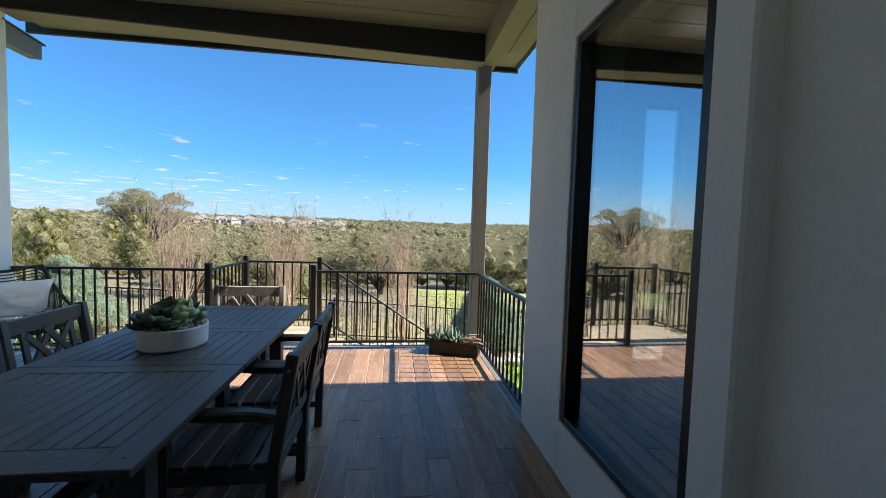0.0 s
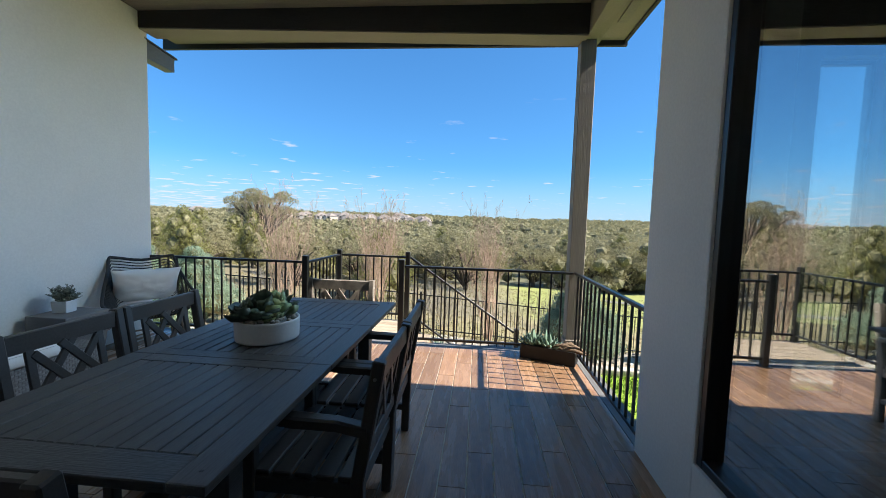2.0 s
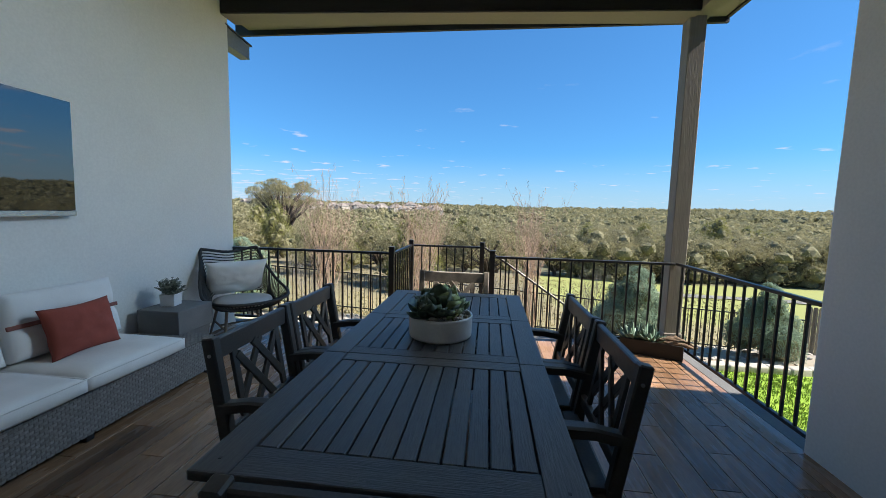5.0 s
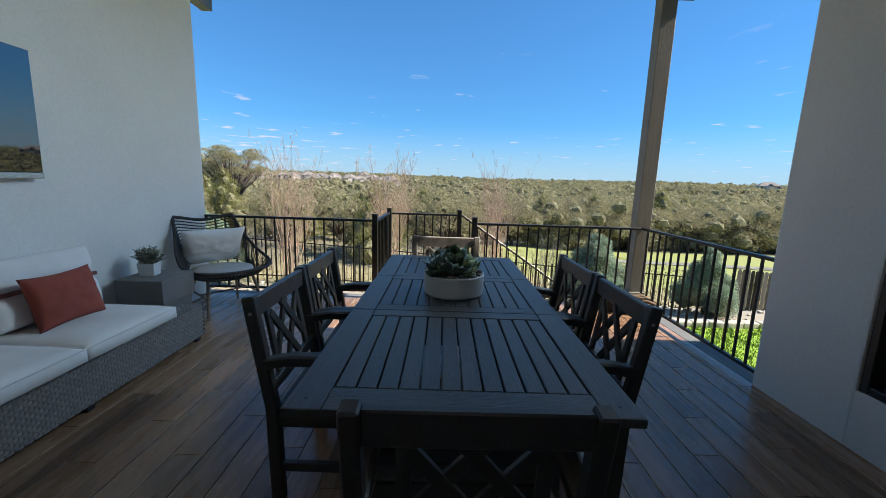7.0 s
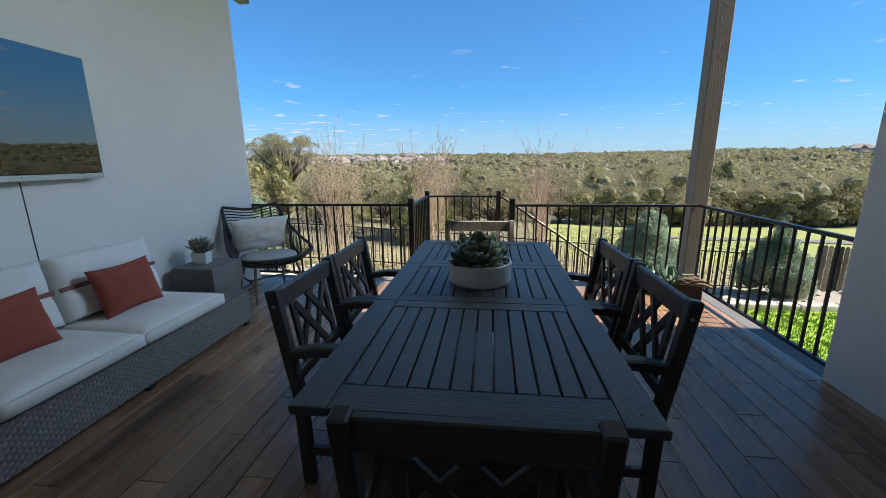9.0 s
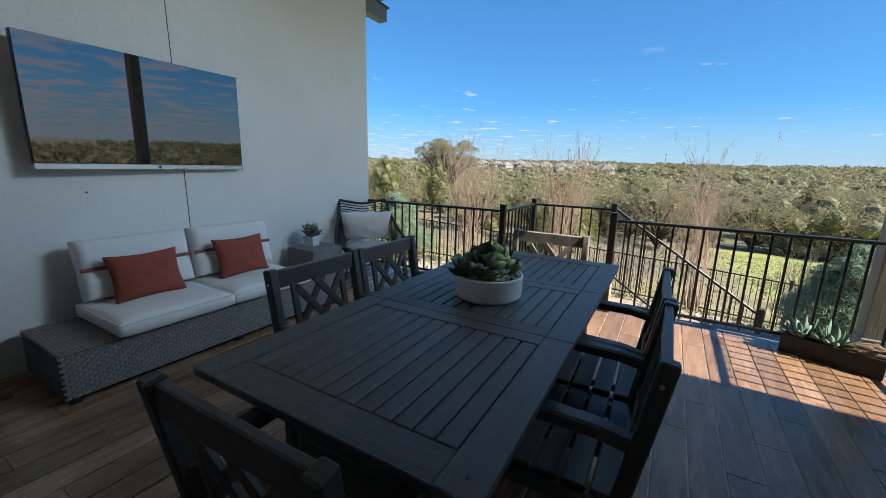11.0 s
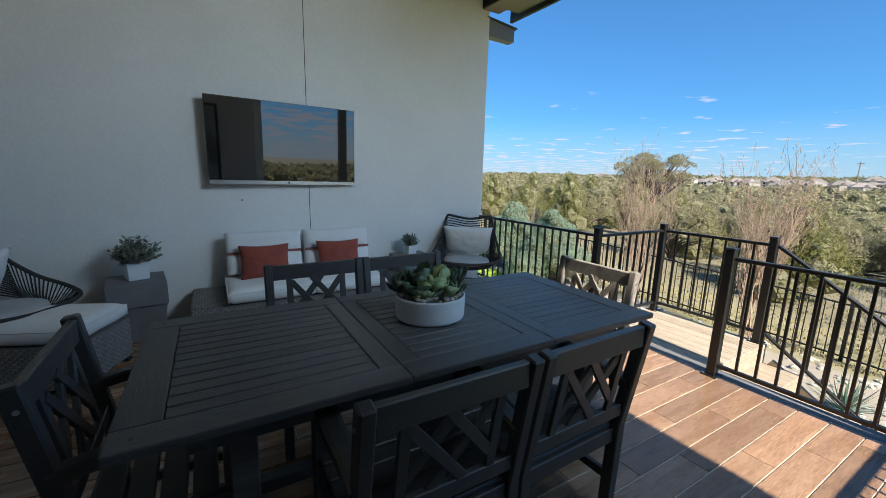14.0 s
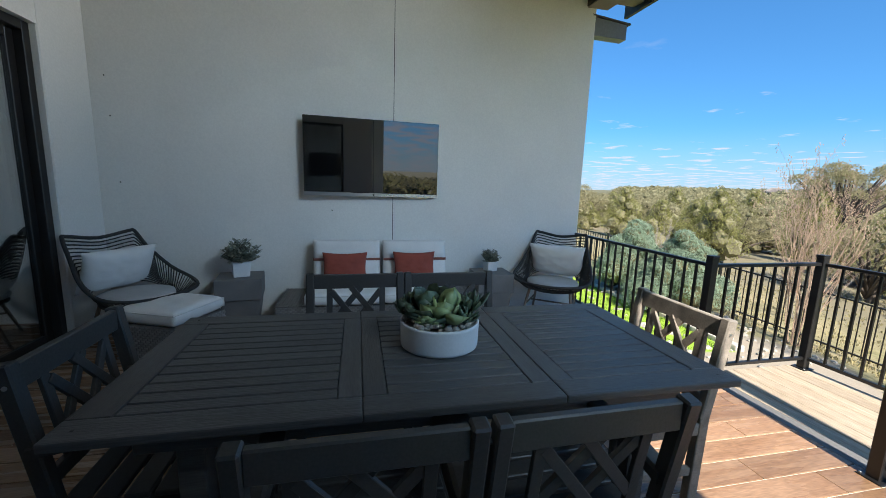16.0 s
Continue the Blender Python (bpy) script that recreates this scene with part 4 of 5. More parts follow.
def pillow(label, sx, sy, sz, mat, m, seed, category="pillow", name="throw_pillow"):
    root = new(name, mesh_of("pillow", pillow_mesh(sx, sy, sz, seed), mat, True))
    root.matrix_basis = m
    tagged(root, label, category)
    return root


def pillow_mesh(sx, sy, sz, seed, n=22):
    bm = bmesh.new()
    top, bot = {}, {}
    for i in range(n + 1):
        for j in range(n + 1):
            u, v = 2 * i / n - 1, 2 * j / n - 1
            k = max((1 - u * u) * (1 - v * v), 0) ** 0.42
            px = 1 - 0.07 * (1 - v * v) * u * u + 0.02 * abs(u * v)
            py = 1 - 0.09 * (1 - u * u) * v * v + 0.02 * abs(u * v)
            d = 0.09 * sz * noise.noise(Vector((u * 2.2 + seed * 5.3, v * 2.2, seed))) + 0.05 * sz * noise.noise(Vector((u * 6, v * 6 + seed, 1)))
            top[i, j] = bm.verts.new((u * sx / 2 * px, v * sy / 2 * py, (sz / 2 * k + d * k)))
            bot[i, j] = bm.verts.new((u * sx / 2 * px, v * sy / 2 * py, -(sz / 2 * k) + d * k)) if 0 < i < n and 0 < j < n else top[i, j]
    for i in range(n):
        for j in range(n):
            bm.faces.new((top[i, j], top[i + 1, j], top[i + 1, j + 1], top[i, j + 1]))
            q = (bot[i, j], bot[i, j + 1], bot[i + 1, j + 1], bot[i + 1, j])
            if len({id(x) for x in q}) == 4 and not all(a is b for a, b in zip(q, (top[i, j], top[i, j + 1], top[i + 1, j + 1], top[i + 1, j]))):
                try:
                    bm.faces.new(q)
                except ValueError:
                    pass
    return bm


pillow("rust-red throw pillow leaning on the white sofa cushion", 0.43, 0.32, 0.14, RUST, Matrix.Translation((-3.02, 2.395, 0.575)) @ Matrix.Rotation(radians(90), 4, "Z") @ Matrix.Rotation(radians(72), 4, "X"), 1)
pillow("rust-red throw pillow leaning on the white sofa cushion", 0.43, 0.32, 0.14, RUST, Matrix.Translation((-3.02, 3.09, 0.58)) @ Matrix.Rotation(radians(90), 4, "Z") @ Matrix.Rotation(radians(74), 4, "X"), 2)

# ---- television ----
tv = thing("television", pose(WX + 0.043, 2.68, 1.675, 0, 0.9, 3.0), "black flat television with a silver lower edge on the wall", "television")
part("body", box(0.004, 0.045, -0.69, 0.69, -0.37, 0.39, 0.006), PLASTIC, tv)
part("screen", box(0.046, 0.052, -0.688, 0.688, -0.352, 0.388, 0.002), SCREEN, tv)
part("lower_edge", box(0.040, 0.057, -0.69, 0.69, -0.392, -0.354, 0.003), CHROME, tv, "silver strip")
part("badge", tube([(0.057, 0.0, -0.373), (0.0595, 0.0, -0.373)], 0.010, 12), PLASTIC, tv, "dark oval badge")
part("mount", box(-0.045, 0.02, -0.2, 0.2, -0.2, 0.2), PLASTIC, tv)

# ---- side tables ----


def side_table(m, label):
    root = thing("side_table", m, label, "side table", "side tables")
    part("top_block", box(-0.19, 0.19, -0.20, 0.20, 0.30, 0.50, 0.008, seg=2), BLOCK, root)
    bm = bmesh.new()
    lo = [bm.verts.new(p) for p in ((-0.17, -0.19, 0), (0.15, -0.19, 0), (0.15, 0.15, 0), (-0.17, 0.15, 0))]
    hi = [bm.verts.new(p) for p in ((-0.17, -0.14, 0.30), (0.17, -0.14, 0.30), (0.17, 0.19, 0.30), (-0.17, 0.19, 0.30))]
    for k in range(4):
        bm.faces.new((lo[k], lo[(k + 1) % 4], hi[(k + 1) % 4], hi[k]))
    bm.faces.new(lo[::-1]), bm.faces.new(hi)
    bmesh.ops.bevel(bm, geom=bm.edges[:], offset=0.006, segments=1, affect="EDGES")
    part("base_block", bm, BLOCK, root)
    return root


side_table(pose(-3.12, 3.97, 0), "dark grey stacked-block side table beside the sofa")
side_table(pose(-3.10, 1.41, 0, 0, 0, 8), "dark grey stacked-block side table near the glass door")


def leaf_blade(bm, base, tip, width, cup=0.25, sides=4, droop=0.0, blunt=0.8):
    """A pointed, slightly cupped leaf with thickness from base to tip."""
    base, tip = Vector(base), Vector(tip)
    d = tip - base
    side = d.cross(Vector((0, 0, 1)))
    if side.length < 1e-4:
        side = Vector((1, 0, 0))
    side.normalize()
    nrm = side.cross(d).normalized()
    rows = []
    for k in range(sides + 1):
        f = k / sides
        w = width / 2 * math.sin(math.pi * (0.16 + 0.84 * f) ** blunt) if k < sides else 0.001
        c = base + d * f - Vector((0, 0, droop * f * f)) + nrm * (-cup * d.length * 0.3 * math.sin(math.pi * f))
        rows.append((bm.verts.new(c - side * w + nrm * w * cup), bm.verts.new(c - nrm * w * 0.25), bm.verts.new(c + side * w + nrm * w * cup), bm.verts.new(c + nrm * w * 0.05)))
    for p, q in zip(rows, rows[1:]):
        for k in range(4):
            bm.faces.new((p[k], p[(k + 1) % 4], q[(k + 1) % 4], q[k]))
    bm.faces.new(rows[0][::-1])


def succulent(parent, n, r, h, width, seed, rings, mat, label, m, blunt=1.7):
    """A rosette whose leaves are parts of their own."""
    rng2 = random.Random(seed)
    heart = part("succulent", lathe([(0.012, -0.03), (0.016, 0.0), (0.008, 0.02)], 8), mat, parent, label, m=m)
    total = sum((j + 1) / rings for j in range(rings))
    for k in range(rings):
        f = (k + 1) / rings
        bm = bmesh.new()
        leaf_blade(bm, (0.15 * r * f, 0, 0), (r * f, 0, h * (1.15 - 0.75 * f)), width * (0.6 + 0.4 * f), 0.3, 7, 0.0, blunt)
        me = mesh_of("leaf", bm, mat, True)
        cnt = max(3, int(n * f / total))
        for i in range(cnt):
            a = 360 * (i + 0.5 * (k % 2)) / cnt + rng2.uniform(-9, 9)
            s = rng2.uniform(0.85, 1.12)
            shared("leaf", me, heart, pose(0, 0, 0, rng2.uniform(-6, 6), rng2.uniform(-8, 8), a) @ Matrix.Scale(s, 4))
    return heart


def rosette(n, r, h, width, seed, rings=3, cup=0.35, blunt=0.8):
    rng = random.Random(seed)
    bm = bmesh.new()
    for k in range(rings):
        f = (k + 1) / rings
        cnt = max(3, int(n * f / sum((j + 1) / rings for j in range(rings))))
        for i in range(cnt):
            a = 2 * math.pi * (i + 0.5 * (k % 2)) / cnt + rng.uniform(-0.15, 0.15)
            rr, hh = r * f * rng.uniform(0.85, 1.1), h * (1.15 - 0.75 * f) * rng.uniform(0.85, 1.1)
            leaf_blade(bm, (0.15 * rr * math.cos(a), 0.15 * rr * math.sin(a), 0), (rr * math.cos(a), rr * math.sin(a), hh), width * (0.6 + 0.4 * f), cup, 6 if blunt > 1 else 4, 0.0, blunt)
    return bm


def potted_plant(m, size, height, label, seed, spread, pale):
    root = thing("potted_plant", m, label, "potted plant", "potted plants")
    s = size / 2
    bm = bmesh.new()
    outer0 = [bm.verts.new((x * s * 0.9, y * s * 0.9, 0)) for x, y in ((-1, -1), (1, -1), (1, 1), (-1, 1))]
    outer1 = [bm.verts.new((x * s, y * s, height)) for x, y in ((-1, -1), (1, -1), (1, 1), (-1, 1))]
    inn1 = [bm.verts.new((x * s * 0.88, y * s * 0.88, height)) for x, y in ((-1, -1), (1, -1), (1, 1), (-1, 1))]
    inn0 = [bm.verts.new((x * s * 0.86, y * s * 0.86, height * 0.8)) for x, y in ((-1, -1), (1, -1), (1, 1), (-1, 1))]
    for a, b in ((outer0, outer1), (outer1, inn1), (inn1, inn0)):
        for k in range(4):
            bm.faces.new((a[k], a[(k + 1) % 4], b[(k + 1) % 4], b[k]))
    bm.faces.new(outer0[::-1]), bm.faces.new(inn0)
    bmesh.ops.bevel(bm, geom=bm.edges[:], offset=0.003, segments=1, affect="EDGES")
    part("pot", bm, CERAMIC, root, "square white ceramic pot")
    part("soil", box(-s * 0.85, s * 0.85, -s * 0.85, s * 0.85, height * 0.8, height * 0.86), SOIL, root)
    rng = random.Random(seed)
    stems, pales = bmesh.new(), bmesh.new()
    for k in range(85):
        a, el = rng.uniform(0, 2 * math.pi), rng.uniform(0.25, 1.45)
        ln = spread * rng.uniform(0.6, 1.0)
        tip = Vector((math.cos(a) * math.cos(el) * ln, math.sin(a) * math.cos(el) * ln, height * 0.85 + math.sin(el) * ln))
        base = Vector((tip.x * 0.15, tip.y * 0.15, height * 0.82))
        tube([base, base.lerp(tip, 0.5) + Vector((0, 0, 0.01)), tip], [0.002, 0.0015, 0.001], 4, bm=stems)
        for j in range(12):
            f = 0.35 + 0.65 * j / 12
            p = base.lerp(tip, f)
            b2 = rng.uniform(0, 2 * math.pi)
            q = p + Vector((math.cos(b2) * 0.02, math.sin(b2) * 0.02, rng.uniform(0.0, 0.018))) * (spread / 0.17)
            leaf_blade(stems, p, q, 0.016 * spread / 0.17, 0.2, 2)
    for k in range(pale):
        a = rng.uniform(0, 2 * math.pi)
        rr = size * rng.uniform(0.35, 0.75)
        c = Vector((math.cos(a) * rr, math.sin(a) * rr, height + rng.uniform(-0.01, 0.07)))
        join(pales, rosette(9, 0.03 * spread / 0.17, 0.015, 0.02, seed + k, 2), Matrix.Translation(c) @ Matrix.Rotation(rng.uniform(-0.5, 0.5), 4, "X") @ Matrix.Rotation(rng.uniform(-0.5, 0.5), 4, "Y"))
    part("foliage", stems, SAGE, root, "grey-green sprigs")
    part("rosettes", pales, SAGEPALE, root, "pale small rosettes")
    return root


potted_plant(pose(-3.17, 3.97, 0.50, 0, 0, 12), 0.125, 0.105, "small white square pot with grey-green succulents", 5, 0.165, 9)
potted_plant(pose(-3.10, 1.42, 0.50, 0, 0, 20), 0.155, 0.15, "white square pot with a bushy grey-green plant", 9, 0.26, 24)

# ---- bowl of succulents on the table ----
bowl = thing("succulent_bowl", pose(-0.66, 2.86, TZ), "ribbed white oval bowl of succulents and pebbles", "planter")
R = 0.165
prof = [(R * 0.93, 0.0), (R * 0.985, 0.006)]
for k in range(7):
    prof += [(R * (0.996 + 0.002 * k), 0.012 + k * 0.013), (R * (1.002 + 0.002 * k), 0.018 + k * 0.013)]
prof += [(R * 1.02, 0.106), (R * 1.01, 0.112), (R * 0.96, 0.112), (R * 0.95, 0.09), (R * 0.6, 0.086)]
bm = lathe(prof, 48)
part("bowl", bm, CERAMIC, bowl, "ribbed white ceramic", m=Matrix.Diagonal((0.97, 1.0, 1.0, 1)), smooth=True)
bm = bmesh.new()
rng = random.Random(3)
for k in range(90):
    a, rr = rng.uniform(0, 6.283), R * 0.9 * math.sqrt(rng.random())
    rock(bm, (0.96 * rr * math.cos(a), rr * math.sin(a), 0.106 + rng.uniform(0, 0.014)), rng.uniform(0.012, 0.02), k, 0.65)
part("pebbles", bm, PEBBLE, bowl, "tan pebbles", smooth=True)
for k, (x, y, r, h, n, w, mat, lab, tx, ty) in enumerate(((-0.02, -0.045, 0.16, 0.17, 21, 0.10, SUCC, "dark green rosette", 8, 10), (0.05, 0.0, 0.12, 0.17, 12, 0.085, SUCCPALE, "pale yellow-green rosette", -14, 0), (-0.03, 0.11, 0.17, 0.13, 34, 0.045, SUCC, "blue-green pointed rosette", 6, -20), (0.07, 0.085, 0.08, 0.08, 26, 0.026, SUCC, "small green cluster", -10, -10), (0.075, -0.07, 0.07, 0.06, 14, 0.04, SUCCPALE, "small pale rosette", -12, 14), (-0.05, -0.12, 0.12, 0.12, 20, 0.06, SUCC, "dark rosette", 12, 20))):
    succulent(bowl, n, r * 0.84, h * 0.92, w * 1.4, 20 + k, 4 if n > 20 else 3, mat, lab, pose(x, y, 0.115, tx, ty, 30 * k), 2.5 if w > 0.08 else 1.7)

# ---- rope armchairs ----


def rope_chair(m, label):
    """Faces +y: a tilted hoop, a woven shell under it, a cushion, a pillow and splayed legs."""
    root = thing("rope_armchair", m, label, "armchair", "rope armchairs")
    n = 56

    key = [Vector(p) for p in ((0, 0.40, 0.445), (0.27, 0.35, 0.455), (0.395, 0.17, 0.485), (0.375, -0.06, 0.58), (0.315, -0.25, 0.76), (0.285, -0.355, 0.905), (0.24, -0.375, 0.915), (0, -0.40, 0.875))]
    loop = key + [Vector((-p.x, p.y, p.z)) for p in key[-2:0:-1]]

    def rim(k):
        f = (k / n * len(loop)) % len(loop)
        i = int(f)
        t = f - i
        p = [loop[(i + j - 1) % len(loop)] for j in range(4)]
        return 0.5 * (2 * p[1] + (p[2] - p[0]) * t + (2 * p[0] - 5 * p[1] + 4 * p[2] - p[3]) * t * t + (3 * p[1] - p[0] - 3 * p[2] + p[3]) * t ** 3)

    def seat(k):
        a = math.pi / 2 - 2 * math.pi * k / n
        return Vector((0.27 * math.cos(a), 0.25 * math.sin(a) + 0.02, 0.365 + 0.02 * smooth01(0, -0.25, 0.25 * math.sin(a))))

    rimp, seatp = [rim(k) for k in range(n)], [seat(k) for k in range(n)]
    part("hoop", tube(rimp, 0.015, 8, closed=True), ROPE, root, smooth=True)
    part("seat_ring", tube(seatp, 0.012, 6, closed=True), ROPE, root, smooth=True)
    ropes = bmesh.new()
    for k in range(2 * n):
        f = k / 2
        i, j = int(f) % n, (int(f) + (1 if k % 2 else 0)) % n
        if rimp[i].y < -0.24:
            continue
        a, b = (rimp[i] + rimp[j]) / 2, (seatp[i] + seatp[j]) / 2
        mid = (a + b) / 2 + Vector((0, -0.02, -0.035))
        tube([a, mid, b], 0.0055, 4, bm=ropes)
    part("side_ropes", ropes, ROPE, root, "dark woven rope", smooth=True)
    rows = bmesh.new()
    back_k = [k for k in range(n) if rimp[k].y < -0.2]
    lo, hi = min(back_k), max(back_k)
    for s in range(16):
        f = 0.06 + s * 0.05
        pts = []
        for k in range(lo, hi + 1):
            pts.append(rimp[k].lerp(seatp[k], f) + Vector((0, -0.02, -0.035)) * math.sin(math.pi * f))
        tube(pts, 0.006, 4, bm=rows)
    part("back_ropes", rows, ROPE, root, "dark woven rope", smooth=True)
    part("seat_web", lathe([(0.26, 0.345), (0.265, 0.36)], 32), ROPE, root)
    for s in (-1, 1):
        part("front_leg", tube([(s * 0.21, 0.16, 0.36), (s * 0.27, 0.27, 0)], [0.016, 0.011], 8), LEGWOOD, root)
        part("rear_leg", tube([(s * 0.19, -0.15, 0.37), (s * 0.25, -0.27, 0)], [0.016, 0.011], 8), LEGWOOD, root)
        part("stretcher", tube([(s * 0.24, 0.215, 0.18), (s * 0.22, -0.21, 0.19)], 0.009, 8), LEGWOOD, root)
    part("stretcher", tube([(-0.23, 0.0, 0.185), (0.23, 0.0, 0.185)], 0.009, 8), LEGWOOD, root)
    part("seat_cushion", lathe([(0.20, 0.378), (0.262, 0.385), (0.278, 0.405), (0.27, 0.428), (0.20, 0.44), (0.02, 0.442)], 40), FABRICGREY, root, "pale grey round cushion", smooth=True)
    return root


rope_label = "dark rope armchair with a grey seat cushion"
A2 = pose(-2.93, 4.62, 0, 0, 0, -127)
A1 = pose(-2.84, 0.66, 0, 0, 0, -28)
rope_chair(A2, rope_label + " beside the railing")
copy_thing([o for o in scene.objects if o.name.startswith("rope_armchair")][0], A1)["label"] = rope_label + " by the glass door"
pillow("plump white lumbar pillow on the rope armchair", 0.60, 0.39, 0.18, FABRIC, A2 @ Matrix.Translation((0, -0.195, 0.625)) @ Matrix.Rotation(radians(68), 4, "X"), 3, name="lumbar_pillow")
pillow("plump white lumbar pillow on the rope armchair", 0.60, 0.39, 0.18, FABRIC, A1 @ Matrix.Translation((0, -0.195, 0.625)) @ Matrix.Rotation(radians(68), 4, "X"), 4, name="lumbar_pillow")

# ---- ottoman ----
otto = thing("ottoman", pose(-2.47, 1.08, 0, 0, 0, -22), "grey wicker ottoman with a white cushion", "ottoman")
part("body", box(-0.255, 0.255, -0.255, 0.255, 0.045, 0.325, 0.012, seg=2), WICKERBOX, otto)
wf = mesh_of("weave", wicker_face(-0.263, 0.263, 0.045, 0.325), WICKER)
for r in range(4):
    shared("weave", wf, otto, pose(0, 0, 0, 0, 0, 90 * r) @ pose(0, -0.257, 0))
for x in (-0.225, 0.225):
    for y in (-0.225, 0.225):
        shared("foot", fm, otto, pose(x, y, 0))
part("cushion", cushion(0.51, 0.51, 0.13, 0.3, seed=9), FABRIC, otto, "white box cushion", m=pose(0, 0, 0.388), smooth=True)
part("piping", tube(rim_path(0.505, 0.505, 0.0), 0.005, 5, closed=True), FABRIC, otto, m=pose(0, 0, 0.424))

# ---- trough with agaves and driftwood ----
trough = thing("trough_planter", pose(1.235, 4.955, 0, 0, 0, -22.5), "black trough planter with agaves and driftwood", "planter")
bm = bmesh.new()
for x0, x1, y0, y1 in ((-0.28, 0.28, -0.10, -0.085), (-0.28, 0.28, 0.085, 0.10), (-0.28, -0.265, -0.085, 0.085), (0.265, 0.28, -0.085, 0.085)):
    box(x0, x1, y0, y1, 0.0, 0.145, 0.003, bm=bm)
part("trough", bm, TROUGH, trough)
part("soil", box(-0.265, 0.265, -0.085, 0.085, 0.01, 0.12), SOIL, trough)
for k, (x, r) in enumerate(((-0.17, 0.15), (-0.01, 0.15))):
    succulent(trough, 28, r * 1.05, 0.20, 0.06, 60 + k, 4, AGAVE, "blue-green agave", pose(x, 0.01, 0.115, 0, 0, 40 * k))
rng = random.Random(8)
for k in range(9):
    y, z = rng.uniform(-0.07, 0.07), 0.13 + 0.02 * rng.random()
    x0, x1 = rng.uniform(0.03, 0.12), rng.uniform(0.30, 0.40)
    pts = [(x0 + (x1 - x0) * f, y + 0.02 * noise.noise(Vector((f * 4, k, 0))), z + 0.05 * math.sin(math.pi * f) * (0.3 + 0.7 * (1 - abs(y) / 0.07)) + 0.02 * noise.noise(Vector((f * 5, k, 5)))) for f in np.linspace(0, 1, 7)]
    part("driftwood", tube(pts, [0.008, 0.018, 0.024, 0.026, 0.022, 0.014, 0.005], 6), DRIFT, trough, "brown cracked driftwood" if k == 0 else "", smooth=True)

# ---- yard ----


def leaf_cloud(name, centres, radii, count, size, mat, seed, squash=0.8, upright=0.0, slim=0.34):
    """Many small leaf clumps scattered in a shell over overlapping lobes."""
    rng = np.random.default_rng(seed)
    c, r = np.asarray(centres, float), np.asarray(radii, float)
    pick = rng.choice(len(c), count, p=r ** 2 / (r ** 2).sum())
    d = rng.normal(size=(count, 3))
    d /= np.linalg.norm(d, axis=1)[:, None]
    d[:, 2] = np.where(d[:, 2] < -0.4, -d[:, 2], d[:, 2])
    p = c[pick] + d * (r[pick] * rng.uniform(0.62, 1.12, count) ** 0.7)[:, None] * np.array((1, 1, squash))
    n = d + 0.75 * rng.normal(size=(count, 3)) + np.array((0, 0, 0.25))
    n /= np.linalg.norm(n, axis=1)[:, None]
    u = rng.normal(size=(count, 3)) + np.array((0, 0, upright))
    u -= n * (u * n).sum(axis=1)[:, None]
    u /= np.linalg.norm(u, axis=1)[:, None] + 1e-9
    v = np.cross(n, u)
    s = size * rng.uniform(0.5, 1.3, (count, 1))
    lift = np.cross(u, v) * s * 0.25
    verts = np.stack((p - u * s, p + v * s * slim + lift, p + u * s, p - v * s * slim + lift), axis=1).reshape(-1, 3)
    me = bpy.data.meshes.new(name)
    me.from_pydata(verts.tolist(), [], np.arange(count * 4).reshape(-1, 4).tolist())
    me.materials.append(mat)
    return me


def cores(centres, radii, k=0.72, squash=0.8):
    bm = bmesh.new()
    for i, (c, r) in enumerate(zip(centres, radii)):
        tmp = bmesh.new()
        bmesh.ops.create_icosphere(tmp, subdivisions=1, radius=r * k)
        for v in tmp.verts:
            v.co *= 1 + 0.3 * noise.noise(v.co * 2 / r + Vector((i * 3.1, 0, 0)))
            v.co.z *= squash
        join(bm, tmp, Matrix.Translation(c))
    return bm


def broad_tree(name, h, w, lobes, leaves, size, mat, seed, label, low=0.35, airy=1.0, group="trees in the valley", lobe=(0.15, 0.26), squash=0.8, rise=0.45):
    rng = random.Random(seed)
    root = thing(name, pose(0, 0, 0), label, "tree", group)
    cs, rs = [], []
    trunk = tube([(0, 0, -0.3), (0.06 * h * rng.uniform(-1, 1), 0.05 * h, h * low * 0.6), (0, 0, h * 0.6)], [0.045 * h, 0.034 * h, 0.012 * h], 7)
    for k in range(lobes):
        a, e = 2.4 * k + rng.uniform(-0.4, 0.4), rng.random()
        rad = w / 2 * math.sqrt(rng.uniform(0.05, 0.75))
        r = w * rng.uniform(*lobe)
        z = h * (low + (0.86 - low) * e * (1 - rise * (rad / (w / 2)) ** 2))
        c = Vector((rad * math.cos(a), rad * math.sin(a), z))
        cs.append(c)
        rs.append(r)
        tube([(0, 0, h * low * rng.uniform(0.3, 0.8)), (c.x * 0.45, c.y * 0.45, z * 0.72), (c.x, c.y, z)], [0.022 * h, 0.014 * h, 0.004 * h], 5, bm=trunk)
    part("trunk", trunk, BARK, root, smooth=True)
    crown = new("crown", leaf_cloud("crown", cs, rs, leaves, size, mat, seed, squash))
    crown.parent = root
    if airy:
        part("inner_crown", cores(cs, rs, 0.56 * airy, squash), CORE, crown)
    return root


